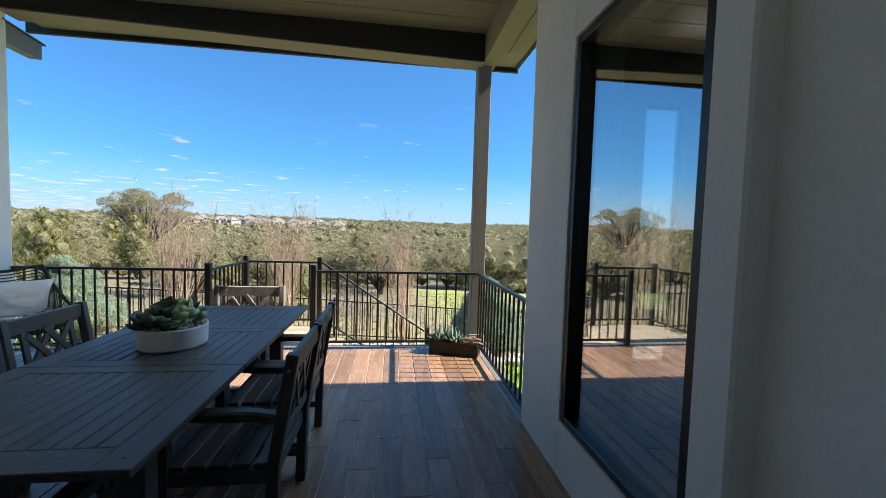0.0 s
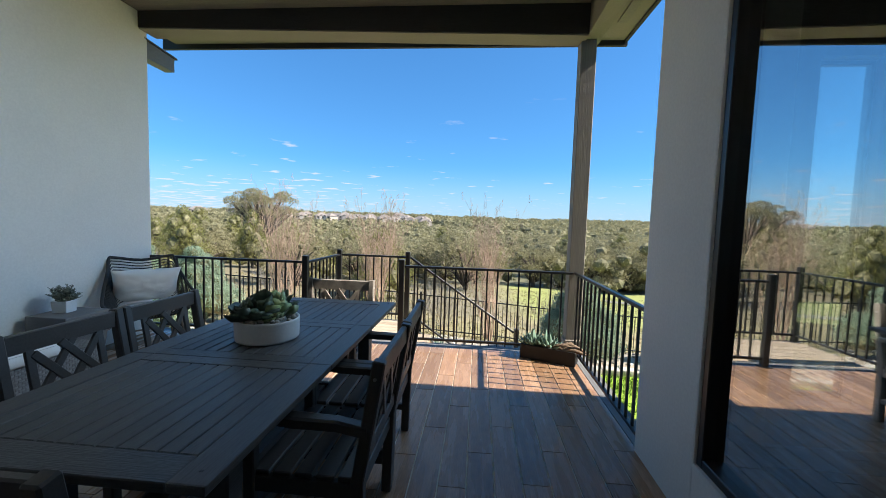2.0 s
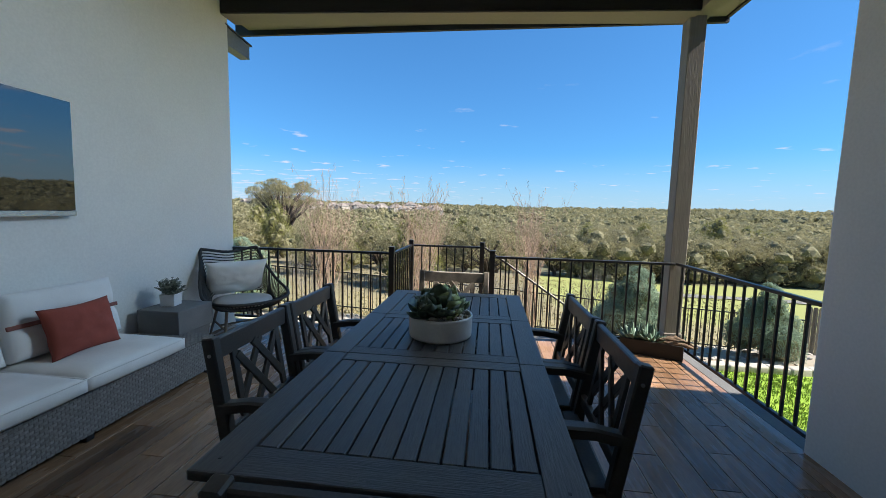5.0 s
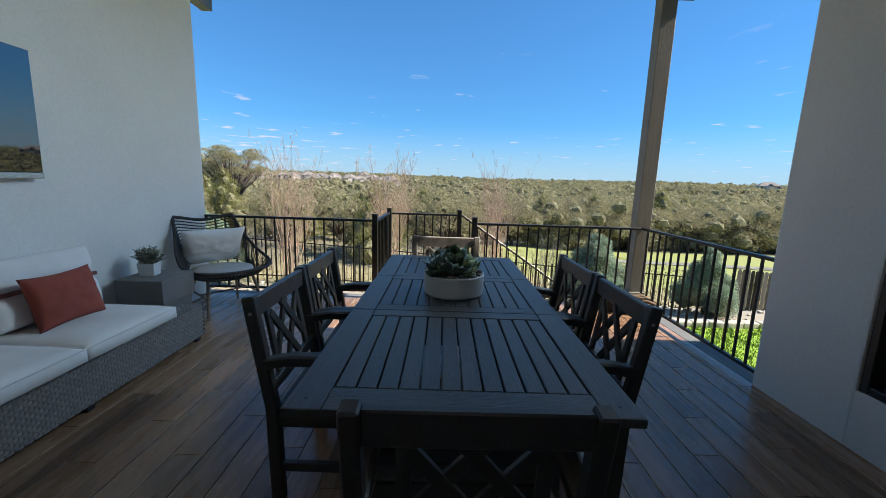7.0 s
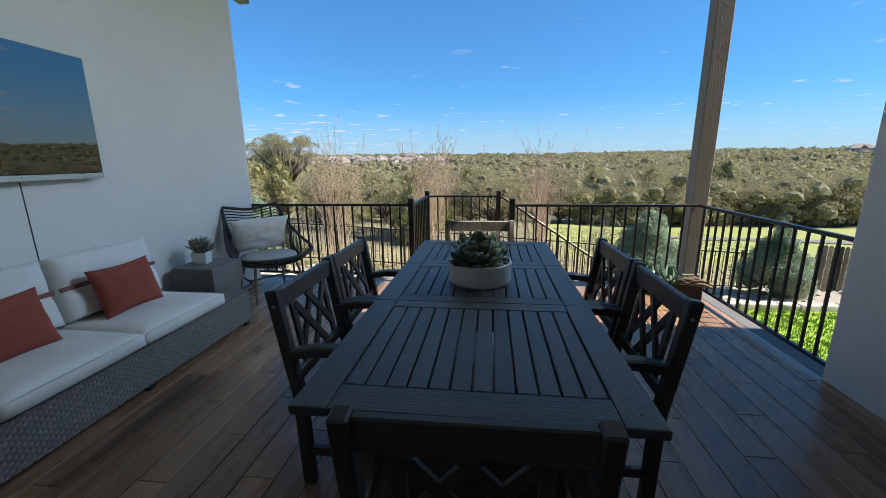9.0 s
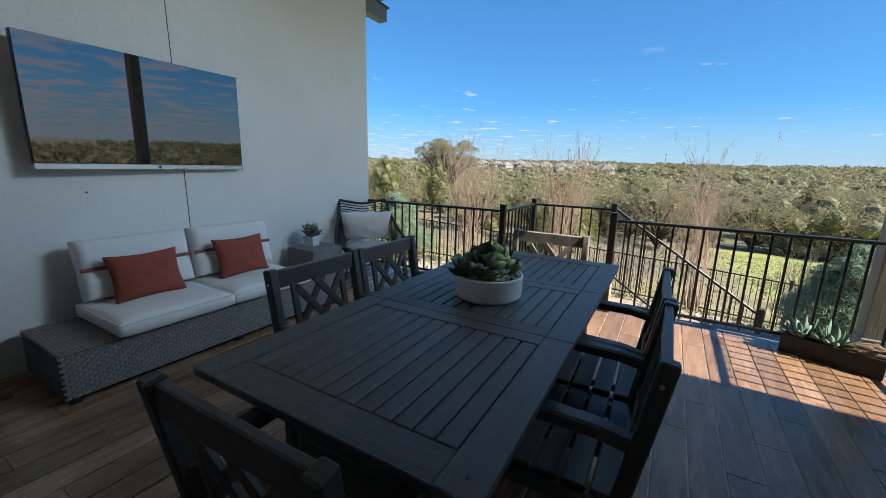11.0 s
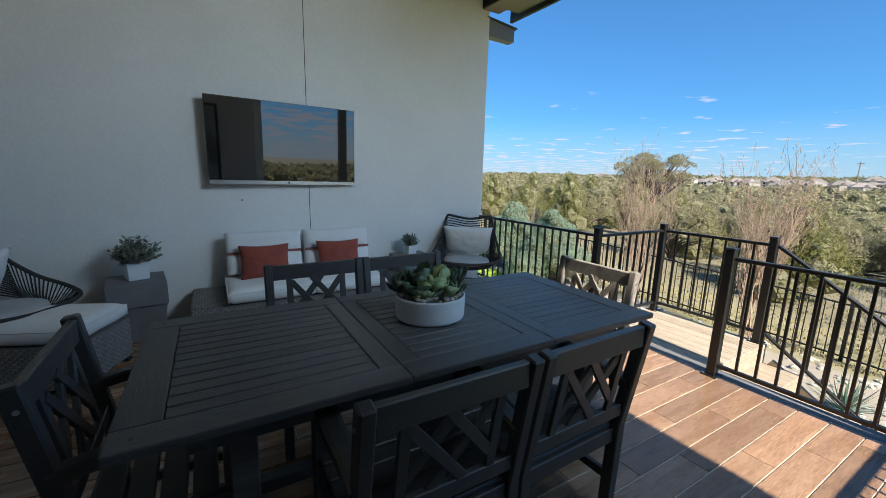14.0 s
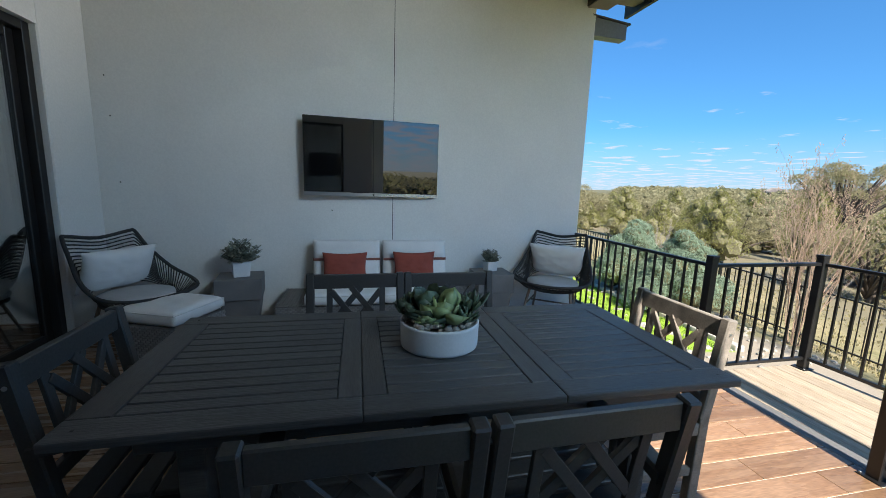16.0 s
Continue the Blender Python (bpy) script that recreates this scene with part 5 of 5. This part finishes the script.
def cedar_tree(name, h, w, leaves, size, mat, seed, label, group="trees in the valley", upright=1.2, slim=0.3, core=0.6):
    rng = random.Random(seed)
    root = thing(name, pose(0, 0, 0), label, "tree", group)
    part("trunk", tube([(0, 0, -0.3), (0, 0, h * 0.5), (0, 0, h * 0.92)], [0.03 * h, 0.02 * h, 0.004 * h], 6), BARK, root)
    cs, rs = [], []
    for k in range(15):
        f = (k + 0.5) / 15
        a = 2.4 * k + rng.uniform(-0.5, 0.5)
        rad = w / 2 * 0.62 * (1 - f) ** 0.7 * rng.uniform(0.6, 1.2)
        cs.append(Vector((rad * math.cos(a), rad * math.sin(a), h * (0.12 + 0.80 * f))))
        rs.append(w * 0.27 * (1.05 - 0.72 * f))
    crown = new("crown", leaf_cloud("crown", cs, rs, leaves, size, mat, seed, 1.15, upright, slim))
    crown.parent = root
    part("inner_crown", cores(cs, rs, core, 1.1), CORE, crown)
    return root


def bare_tree(name, h, w, stems, mat, seed, label, group, r0=0.02, levels=2, tips=False, twigs=2):
    """Many thin stems that fan up from the base and fork into twigs."""
    rng = random.Random(seed)
    root = thing(name, pose(0, 0, 0), label, "tree", group)
    meshes = []
    ends_ = []

    def grow(p, d, ln, r, lev, bm):
        pts, q = [p], p
        n = 4
        for k in range(n):
            d = (d + Vector((rng.uniform(-1, 1), rng.uniform(-1, 1), rng.uniform(-0.2, 0.8))) * 0.09).normalized()
            q = q + d * ln / n
            pts.append(q)
            if lev > 0 and k >= 1:
                for _ in range(twigs if lev == levels else twigs - 1):
                    side = Vector((rng.uniform(-1, 1), rng.uniform(-1, 1), 0.9)).normalized()
                    grow(q, (d * 0.8 + side * (0.24 if tips else 0.42)).normalized(), ln * rng.uniform(0.35, 0.6), r * 0.5, lev - 1, bm)
        if tips and lev == 0:
            ends_.append((pts[-1], bm))
        tube(pts, [r * (1 - 0.8 * k / n) for k in range(n + 1)], 4 if lev else 3, bm=bm)

    for k in range(stems):
        if tips or not meshes:
            meshes.append(bmesh.new())
        a = 2 * math.pi * k / stems + rng.uniform(-0.3, 0.3)
        d = Vector((math.cos(a) * w / h * rng.uniform(0.1, 0.55), math.sin(a) * w / h * rng.uniform(0.1, 0.55), 1)).normalized()
        grow(Vector((0.1 * math.cos(a), 0.1 * math.sin(a), -0.1)), d, h * rng.uniform(0.7, 0.95), r0, levels, meshes[-1])
    tall = max(v.co.z for bm in meshes for v in bm.verts)
    for bm in meshes:
        for v in bm.verts:
            v.co.z *= h / tall
    for k, (q, bm) in enumerate(ends_):
        if q.z * h / tall > 0.55 * h:
            for j in range(8):
                rock(bm, Vector((q.x, q.y, q.z * h / tall)) + Vector((rng.uniform(-0.035, 0.035), rng.uniform(-0.035, 0.035), -0.026 * j + 0.05)), 0.0085, k + j, 1.5, 1)
    for bm in meshes:
        part("stem" if tips else "branchwork", bm, mat, root)
    return root


oak_a = broad_tree("oak_tree", 7.6, 6.6, 46, 15000, 0.075, LEAF_OAK, 1, "spreading grey-green live oak with showing limbs", low=0.55, airy=0, lobe=(0.07, 0.12), squash=0.75, rise=0.5)
oak_b = broad_tree("oak_tree", 5.4, 6.4, 30, 8000, 0.095, LEAF_OAK, 2, "rounded grey-green live oak", low=0.05, lobe=(0.12, 0.19))
oak_c = broad_tree("oak_tree", 4.6, 5.2, 24, 6500, 0.088, LEAF_OAK, 3, "low grey-green oak with showing limbs", low=0.22, airy=0.55, lobe=(0.11, 0.17))
ced_a = cedar_tree("cedar_tree", 4.8, 4.0, 5800, 0.085, LEAF_CEDAR, 4, "dense olive-green cedar on the slope")
ced_b = cedar_tree("cedar_tree", 3.6, 3.6, 5600, 0.08, LEAF_CEDAR, 5, "low olive-green cedar on the slope")
low_oak = broad_tree("oak_tree", 5.0, 6.2, 18, 1150, 0.23, LEAF_OAK, 12, "rounded grey-green live oak down the valley", low=0.2)
low_cedar = cedar_tree("cedar_tree", 4.4, 4.2, 1300, 0.17, LEAF_CEDAR, 14, "dense olive-green cedar down the valley")
bush = bare_tree("bare_shrub", 2.6, 2.8, 12, TWIGGREY, 6, "bare grey winter shrub below the yard", "brush on the slope", 0.018)
bush2 = bare_tree("bare_shrub", 3.4, 3.0, 10, TWIGGREY, 16, "bare grey winter shrub below the yard", "brush on the slope", 0.02)

oak_a.matrix_basis = pose(-19.0, 34.4, ground(-19, 34.4) - 0.1) @ Matrix.Scale(1.02, 4)
rng = random.Random(21)
used = [(-19.0, 34.4)]
spots = []
first = {id(oak_b): 1, id(oak_c): 1, id(ced_a): 1, id(ced_b): 1, id(bush): 1, id(bush2): 1, id(low_oak): 1, id(low_cedar): 1}


HEIGHT = {id(oak_b): 5.4, id(oak_c): 4.6, id(ced_a): 4.8, id(ced_b): 3.6, id(low_oak): 5.0, id(low_cedar): 4.4}
CANOPY = ((-90, 1.2), (-34, 1.2), (-27, 0.5), (-25, -0.9), (-8, -0.9), (-5, -0.2), (12, 0.1), (22, 0.8), (35, 0.9), (37, 0.4), (41, 0.4), (43, 0.9), (90, 1.0))


def canopy_top(x, y):
    """How high the valley's canopy reaches: low before the hillside houses, higher to the sides."""
    az = math.degrees(math.atan2(x, y - 1))
    el = 0.0
    for (a, ea), (b, eb) in zip(CANOPY, CANOPY[1:]):
        if a <= az <= b:
            el = ea + (eb - ea) * (az - a) / (b - a)
    return 1.4 + math.tan(radians(el)) * math.hypot(x, y - 1)


def plant(src, x, y, s, r):
    if id(src) in HEIGHT and y > 5:
        s = max(min(s, (canopy_top(x, y) - ground(x, y)) / (1.04 * HEIGHT[id(src)])), 0.4)
    m = pose(x, y, ground(x, y) - 0.1, 0, 0, r) @ Matrix.Scale(s, 4)
    if first.pop(id(src), 0):
        src.matrix_basis = m
        return src
    ob = copy_thing(src, pose(x, y, ground(x, y) - 0.1, 0, 0, r))
    ob.scale = (s, s, s * (0.9 + 0.2 * ((x * 7.3) % 1)))
    return ob


rng3 = random.Random(31)
for k in range(17):
    x = 5.5 + 2.7 * k
    y = 36.2 + 0.06 * x + rng3.uniform(-0.8, 0.8)
    used.append((x, y))
    plant(oak_b if k % 3 else oak_c, x, y, rng3.uniform(0.95, 1.2), rng3.uniform(0, 360))
tries = 0
while len(spots) < 290 and tries < 9000:
    tries += 1
    y = 15 + 125 * rng.random() ** 1.5
    x = rng.uniform(-1.0, 1.05) * (y * 1.12 + 6) - 4
    edge = 35.5 + 0.06 * x if x > 4 else (17.5 + 0.25 * max(0, x + 6) if x < 4 else 30)
    if -2 < x < 6:
        edge = max(edge, 18 + (x + 2) * 1.9)
    if y < edge:
        continue
    gap = 1.7 + 0.02 * y
    if any((x - a) ** 2 + (y - b) ** 2 < gap * gap for a, b in used):
        continue
    used.append((x, y))
    spots.append((x, y))
    k = rng.random()
    near = y < 27
    if near:
        src = ced_b if k < 0.45 else ced_a if k < 0.66 else oak_c if k < 0.84 else bush if k < 0.93 else bush2
    elif y < 52:
        src = oak_b if k < 0.30 else oak_c if k < 0.52 else ced_a if k < 0.78 else ced_b
    else:
        src = low_oak if k < 0.6 else low_cedar
    s = rng.uniform(0.8, 1.2) * (1.25 if x > 12 and y > 36 else 1.0 if y > 24 else 0.85)
    plant(src, x, y, s, rng.uniform(0, 360))
for x, y in ((3.2, 15.5), (-0.6, 14.2), (-6.9, 14.2), (4.6, 19.5), (-1.5, 16.8), (-12, 13.8)):
    plant(bush if x > -3 else bush2, x, y, rng.uniform(0.55, 0.9), rng.uniform(0, 360))

# oaks past the yard's side, which the television mirrors
rng = random.Random(77)
for k in range(16):
    plant(low_oak if k % 3 else low_cedar, rng.uniform(34, 60), -16 + 2.9 * k + rng.uniform(-1, 1), rng.uniform(0.45, 0.7), rng.uniform(0, 360))

# far woods as masses of small crowns, finer where they are nearer
base = bmesh.new()
bmesh.ops.create_icosphere(base, subdivisions=1, radius=1.0)
bco = np.array([v.co[:] for v in base.verts])
bfa = np.array([[v.index for v in f.verts] for f in base.faces])
base.free()


def woods(name, count, place, leaves, size, seed, label, core=0.66):
    rg = np.random.default_rng(seed)
    cs, rs = [], []
    for k in range(count):
        x, y = place(rg)
        if 262 < y < 330 and -175 < x < -30:
            continue
        g = ground(x, y)
        for j in range(3):
            r = rg.uniform(1.3, 2.5) * (1 + abs(y) / 600)
            cs.append((x + rg.uniform(-2.4, 2.4) * (1 + y / 300), y + rg.uniform(-2, 2), g + r * rg.uniform(0.5, 1.1)))
            rs.append(r)
    root = new(name, leaf_cloud(name, cs, rs, leaves, size, LEAF_FAR, seed))
    tagged(root, label, "woods", kind="stuff")
    if not core:
        return
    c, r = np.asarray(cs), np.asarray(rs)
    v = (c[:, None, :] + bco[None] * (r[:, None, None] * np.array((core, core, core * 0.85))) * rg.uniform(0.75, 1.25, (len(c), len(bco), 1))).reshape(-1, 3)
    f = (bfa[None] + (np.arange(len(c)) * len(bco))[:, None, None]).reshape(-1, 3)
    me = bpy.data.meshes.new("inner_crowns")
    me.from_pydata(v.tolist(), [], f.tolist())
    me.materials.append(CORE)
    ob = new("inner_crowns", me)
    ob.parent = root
    tagged(ob, kind="stuff")


def strip(y0, y1, power):
    def place(rg):
        y = y0 + (y1 - y0) * rg.random() ** power
        return rg.uniform(-1.25, 1.15) * (y + 25), y
    return place


woods("valley_woods", 1150, strip(105, 180, 1.0), 150000, 0.5, 8, "olive-green woods across the valley")
woods("hill_woods", 1500, strip(175, 340, 1.0), 90000, 0.95, 9, "olive-green woods on the far slope", 0.75)
woods("distant_woods", 1300, strip(335, 700, 1.2), 60000, 2.0, 10, "rolling olive-green woods reaching to the horizon", 0)
woods("eastern_woods", 1900, lambda rg: (70 + 450 * rg.random() ** 1.3, rg.uniform(-260, 380)), 40000, 1.6, 11, "woods on the far side of the yard", 0)

# crape myrtles, bare in winter
myrtles = ((-4.87, 11.12, 2.28, 31), (-2.15, 10.67, 2.01, 32), (0.85, 12.2, 2.02, 33))
for x, y, top, seed in myrtles:
    g = ground(x, y)
    t = bare_tree("crape_myrtle", (top - g) * 1.05, 0.5, 19, TWIG, seed, "tall bare crape myrtle with many tan stems", "crape myrtles", 0.015, 2, True, 2)
    t.matrix_basis = pose(x, y, g)

# blue junipers
jun = cedar_tree("juniper", 1.9, 1.6, 26000, 0.05, LEAF_BLUE, 41, "soft blue-green juniper in the gravel bed", "garden junipers", 1.6, 0.13, 0.8)
jspots = [(4.95, 8.9, 0.80), (2.68, 9.3, 0.95), (-7.7, 9.5, 1.12), (-6.25, 9.6, 1.08)]
jun.matrix_basis = pose(jspots[0][0], jspots[0][1], ground(*jspots[0][:2]) - 0.03) @ Matrix.Scale(jspots[0][2], 4)
for k, (x, y, s) in enumerate(jspots[1:]):
    ob = copy_thing(jun, pose(x, y, ground(x, y) - 0.03, 0, 0, 70 * k))
    ob.scale = (s * 1.2, s * 1.2, s * 0.95)

# yucca by the stair
yuc = thing("yucca", pose(-0.25, 8.3, ground(-0.25, 8.3)), "spiky green yucca in the gravel", "plant")
bm = bmesh.new()
rr = random.Random(4)
for k in range(60):
    a, e, ln = rr.uniform(0, 6.28), rr.uniform(0.3, 1.4), rr.uniform(0.35, 0.55)
    leaf_blade(bm, (0, 0, 0.03), (math.cos(a) * math.cos(e) * ln, math.sin(a) * math.cos(e) * ln, math.sin(e) * ln), 0.022, 0.1, 3)
part("leaves", bm, AGAVE, yuc)

# stones
bm = bmesh.new()
rr = random.Random(12)
for k in range(900):
    x, y = rr.uniform(-10, 8.3), rr.uniform(7.9, 11.2)
    if rr.random() < 0.3:
        x, y = rr.uniform(-3.4, 2.2), rr.uniform(6.6, 8.4)
    rock(bm, (x, y, ground(x, y) + 0.01), rr.uniform(0.03, 0.085), k, 0.6)
solid("gravel_bed", bm, LIME, "pale limestone rubble in the planting bed", "gravel", kind="stuff")
edging = thing("stone_edging", pose(0, 0, 0), "pale limestone edging between turf and gravel", "stones")
ms = []
for k in range(4):
    bm = box(-0.16, 0.16, -0.09, 0.09, -0.06, 0.10, 0.025, seg=2)
    for v in bm.verts:
        v.co *= 1 + 0.12 * noise.noise(v.co * 6 + Vector((k * 5, 0, 0)))
    ms.append(mesh_of("stone", bm, LIME, True))
for k in range(22):
    x = 1.9 + 0.32 * k
    shared("stone", ms[k % 4], edging, pose(x, 7.82 + rr.uniform(-0.02, 0.02), ground(x, 7.82) + 0.02, rr.uniform(-3, 3), rr.uniform(-3, 3), rr.uniform(-5, 5)))
for k in range(16):
    x = -4.4 - 0.33 * k
    shared("stone", ms[k % 4], edging, pose(x, 9.06 + rr.uniform(-0.02, 0.02), ground(x, 9.06) + 0.0, rr.uniform(-3, 3), rr.uniform(-3, 3), rr.uniform(-5, 5)))

# tufts of grass
def tufts(name, spots_, h, w, mat, seed, label):
    r2 = np.random.default_rng(seed)
    n = len(spots_)
    per = 5
    p = np.repeat(np.asarray(spots_), per, axis=0) + np.concatenate((r2.uniform(-0.05, 0.05, (n * per, 2)), np.zeros((n * per, 1))), axis=1)
    a = r2.uniform(0, 6.28, n * per)
    d = np.stack((np.cos(a), np.sin(a), np.zeros(n * per)), axis=1)
    t = p + np.stack((r2.uniform(-0.4, 0.4, n * per) * h, r2.uniform(-0.4, 0.4, n * per) * h, r2.uniform(0.5, 1.0, n * per) * h), axis=1)
    v = np.stack((p - d * w, p + d * w, t), axis=1).reshape(-1, 3)
    me2 = bpy.data.meshes.new(name)
    me2.from_pydata(v.tolist(), [], np.arange(n * per * 3).reshape(-1, 3).tolist())
    me2.materials.append(mat)
    return tagged(new(name, me2), label, "grass", kind="stuff")


pts = []
for k in range(9000):
    x, y = rr.uniform(-14, 14), 11.3 + 19 * rr.random() ** 1.4
    pts.append((x, y, ground(x, y)))
tufts("dry_tufts", pts, 0.09, 0.012, STRAW, 3, "short dry straw-coloured grass in the field")
pts = []
for k in range(9000):
    if k % 3:
        x, y = rr.uniform(2.0, 7.5), rr.uniform(3.5, 7.7)
    else:
        x, y = rr.uniform(-9.5, -4.3), rr.uniform(5.5, 9.0)
    pts.append((x, y, ground(x, y)))
tufts("turf_blades", pts, 0.05, 0.008, BLADE, 4, "bright green lawn beside the patio")

# pale path across the field
bm = bmesh.new()
prev = None
for k in range(26):
    x = 9 + k * 1.5
    y = 27.0 - 0.16 * (x - 9) + 0.6 * math.sin(k * 0.35)
    row = [bm.verts.new((x, y + s, ground(x, y + s) + 0.05)) for s in (-0.7, 0.7)]
    if prev:
        bm.faces.new((prev[0], row[0], row[1], prev[1]))
    prev = row
bmesh.ops.solidify(bm, geom=bm.faces[:], thickness=0.06)
solid("path", bm, CONCRETE, "pale concrete path across the field", "path", kind="structure")

# black metal yard fence
fence = thing("yard_fence", pose(0, 0, 0), "low black metal fence across the sloping yard", "fence")


def fence_y(x):
    return 13.0 - 0.13 * (2.8 - x) if x < 2.8 else 13.0


pm = mesh_of("picket", box(-0.008, 0.008, -0.008, 0.008, 0.05, 1.18, 0.0), METAL)
qm = mesh_of("post", box(-0.03, 0.03, -0.03, 0.03, -0.2, 1.25, 0.004), METAL)
x = -13.2
while x < 8.4:
    a, b = Vector((x, fence_y(x), ground(x, fence_y(x)))), Vector((x + 2.0, fence_y(x + 2.0), ground(x + 2.0, fence_y(x + 2.0))))
    shared("post", qm, fence, pose(*a))
    for h in (0.12, 1.16):
        part("rail", bar(a + Vector((0, 0, h)), b + Vector((0, 0, h)), 0.03, 0.03, 0.0), METAL, fence)
    for k in range(1, 16):
        p = a.lerp(b, k / 16)
        shared("picket", pm, fence, pose(*p))
    x += 2.0
shared("post", qm, fence, pose(x, fence_y(x), ground(x, fence_y(x))))
wood = thing("picket_fence", pose(0, 0, 0), "grey weathered dog-eared board fence", "fence")
bm = bmesh.new()
v0 = [bm.verts.new(p) for p in ((-0.068, 0, 0), (0.068, 0, 0), (0.068, 0, 1.52), (0.04, 0, 1.58), (-0.04, 0, 1.58), (-0.068, 0, 1.52))]
bm.faces.new(v0)
bmesh.ops.solidify(bm, geom=bm.faces[:], thickness=0.018)
bw = mesh_of("board", bm, FENCEWOOD)
for k in range(48):
    x = 8.75 + 0.143 * k
    shared("board", bw, wood, pose(x, 12.9, ground(x, 12.9) - 0.03, 0, 0, rr.uniform(-1, 1)))
for h in (0.35, 1.25):
    part("rail", box(8.7, 15.6, 12.93, 12.97, ground(9, 13) + h - 0.2, ground(9, 13) + h - 0.11), FENCEWOOD, wood)

# houses on the far hill


def far_house(x, y, w, d, h, turn, seed, lift=0.9):
    rr2 = random.Random(seed)
    root = thing("house", pose(x, y, ground(x, y) + lift, 0, 0, turn) @ Matrix.Scale(0.85, 4), "pale hillside house with a grey hip roof", "house", "houses on the hill")
    part("wall", box(-w / 2, w / 2, -d / 2, d / 2, -3, h), HOUSEWALL, root)
    bm = bmesh.new()
    e, rz = 0.6, h + d * 0.32
    lo = [bm.verts.new(p) for p in ((-w / 2 - e, -d / 2 - e, h), (w / 2 + e, -d / 2 - e, h), (w / 2 + e, d / 2 + e, h), (-w / 2 - e, d / 2 + e, h))]
    k = max(w / 2 - d * 0.42, 0.6)
    hi = [bm.verts.new((-k, 0, rz)), bm.verts.new((k, 0, rz))]
    for f in ((lo[0], lo[1], hi[1], hi[0]), (lo[1], lo[2], hi[1]), (lo[2], lo[3], hi[0], hi[1]), (lo[3], lo[0], hi[0]), lo[::-1]):
        bm.faces.new(f)
    part("roof", bm, HOUSEROOF, root)
    gx = rr2.uniform(-w * 0.25, w * 0.25)
    gw = w * 0.16
    bm = bmesh.new()
    a = [bm.verts.new(p) for p in ((gx - gw, -d / 2 - 1.2, h - 0.3), (gx + gw, -d / 2 - 1.2, h - 0.3), (gx, -d / 2 - 1.2, h + gw * 0.8), (gx - gw, 0, h), (gx + gw, 0, h), (gx, 0, h + gw * 0.8))]
    for f in ((a[0], a[1], a[2]), (a[1], a[4], a[5], a[2]), (a[0], a[2], a[5], a[3])):
        bm.faces.new(f)
    part("gable", bm, HOUSEROOF, root)
    part("porch", box(gx - gw, gx + gw, -d / 2 - 1.0, -d / 2, -3, h - 0.3), HOUSEWALL, root)
    pane = mesh_of("window", box(-0.6, 0.6, -0.06, 0.02, -0.75, 0.75, 0.0), DARKPANE)
    nwin = 3 + seed % 3
    for q in range(nwin):
        wx = -w / 2 + (q + 0.5) * w / nwin
        if abs(wx - gx) < gw + 0.7:
            continue
        for zz in ((1.6,) if h < 4 else (1.6, h - 1.2)):
            shared("window", pane, root, pose(wx, -d / 2, zz))


rr = random.Random(77)
for k in range(24):
    x = -160 + 5.2 * k + rr.uniform(-2, 2)
    y = (286 if k % 2 else 318) + rr.uniform(-12, 12)
    far_house(x, y, rr.uniform(9, 15), rr.uniform(8, 11), rr.choice((3.0, 3.2, 5.2)), rr.uniform(-35, 35), k)
for k, (x, y) in enumerate(((232, 285), (-215, 330), (-240, 320), (-262, 345), (-190, 345))):
    far_house(x, y, 15, 10, 4.5, 12 * k - 20, 50 + k, 0.9 if k else 3.2)
for k, (x, y, h) in enumerate(((-70, 310, 16), (-8, 420, 16))):
    p = thing("utility_pole", pose(x, y, ground(x, y)), "thin grey utility pole on the far hill", "pole", "utility poles")
    part("pole", tube([(0, 0, -1), (0, 0, h)], 0.28, 6), FENCEWOOD, p)
    part("crossarm", box(-1.5, 1.5, -0.1, 0.1, h - 1.3, h - 1.0), FENCEWOOD, p)

# ---- floor tiles of the patio ----
PW, PL = 0.1525, 0.915
fulls = {}


def plank(x0, x1, y0, y1):
    key = (round(x1 - x0, 3), round(y1 - y0, 3))
    if key not in fulls:
        fulls[key] = mesh_of("plank", box(-key[0] / 2 + 0.0036, key[0] / 2 - 0.0036, -key[1] / 2 + 0.002, key[1] / 2 - 0.002, -0.008, 0.0, 0.0012), TILE)
    shared("plank", fulls[key], patio, pose((x0 + x1) / 2, (y0 + y1) / 2, 0.0))


cnum = 0
x = RX + 0.02
while x > WX + 0.01:
    x0 = max(x - PW, WX)
    y = 5.163 - PL * (0.36 * cnum % 1.0)
    top = 5.163
    while top > BY + 0.01:
        y0 = max(y, BY)
        if top - y0 > 0.03:
            plank(x0, x, y0, top)
        top, y = y0, y - PL
    x, cnum = x0, cnum + 1
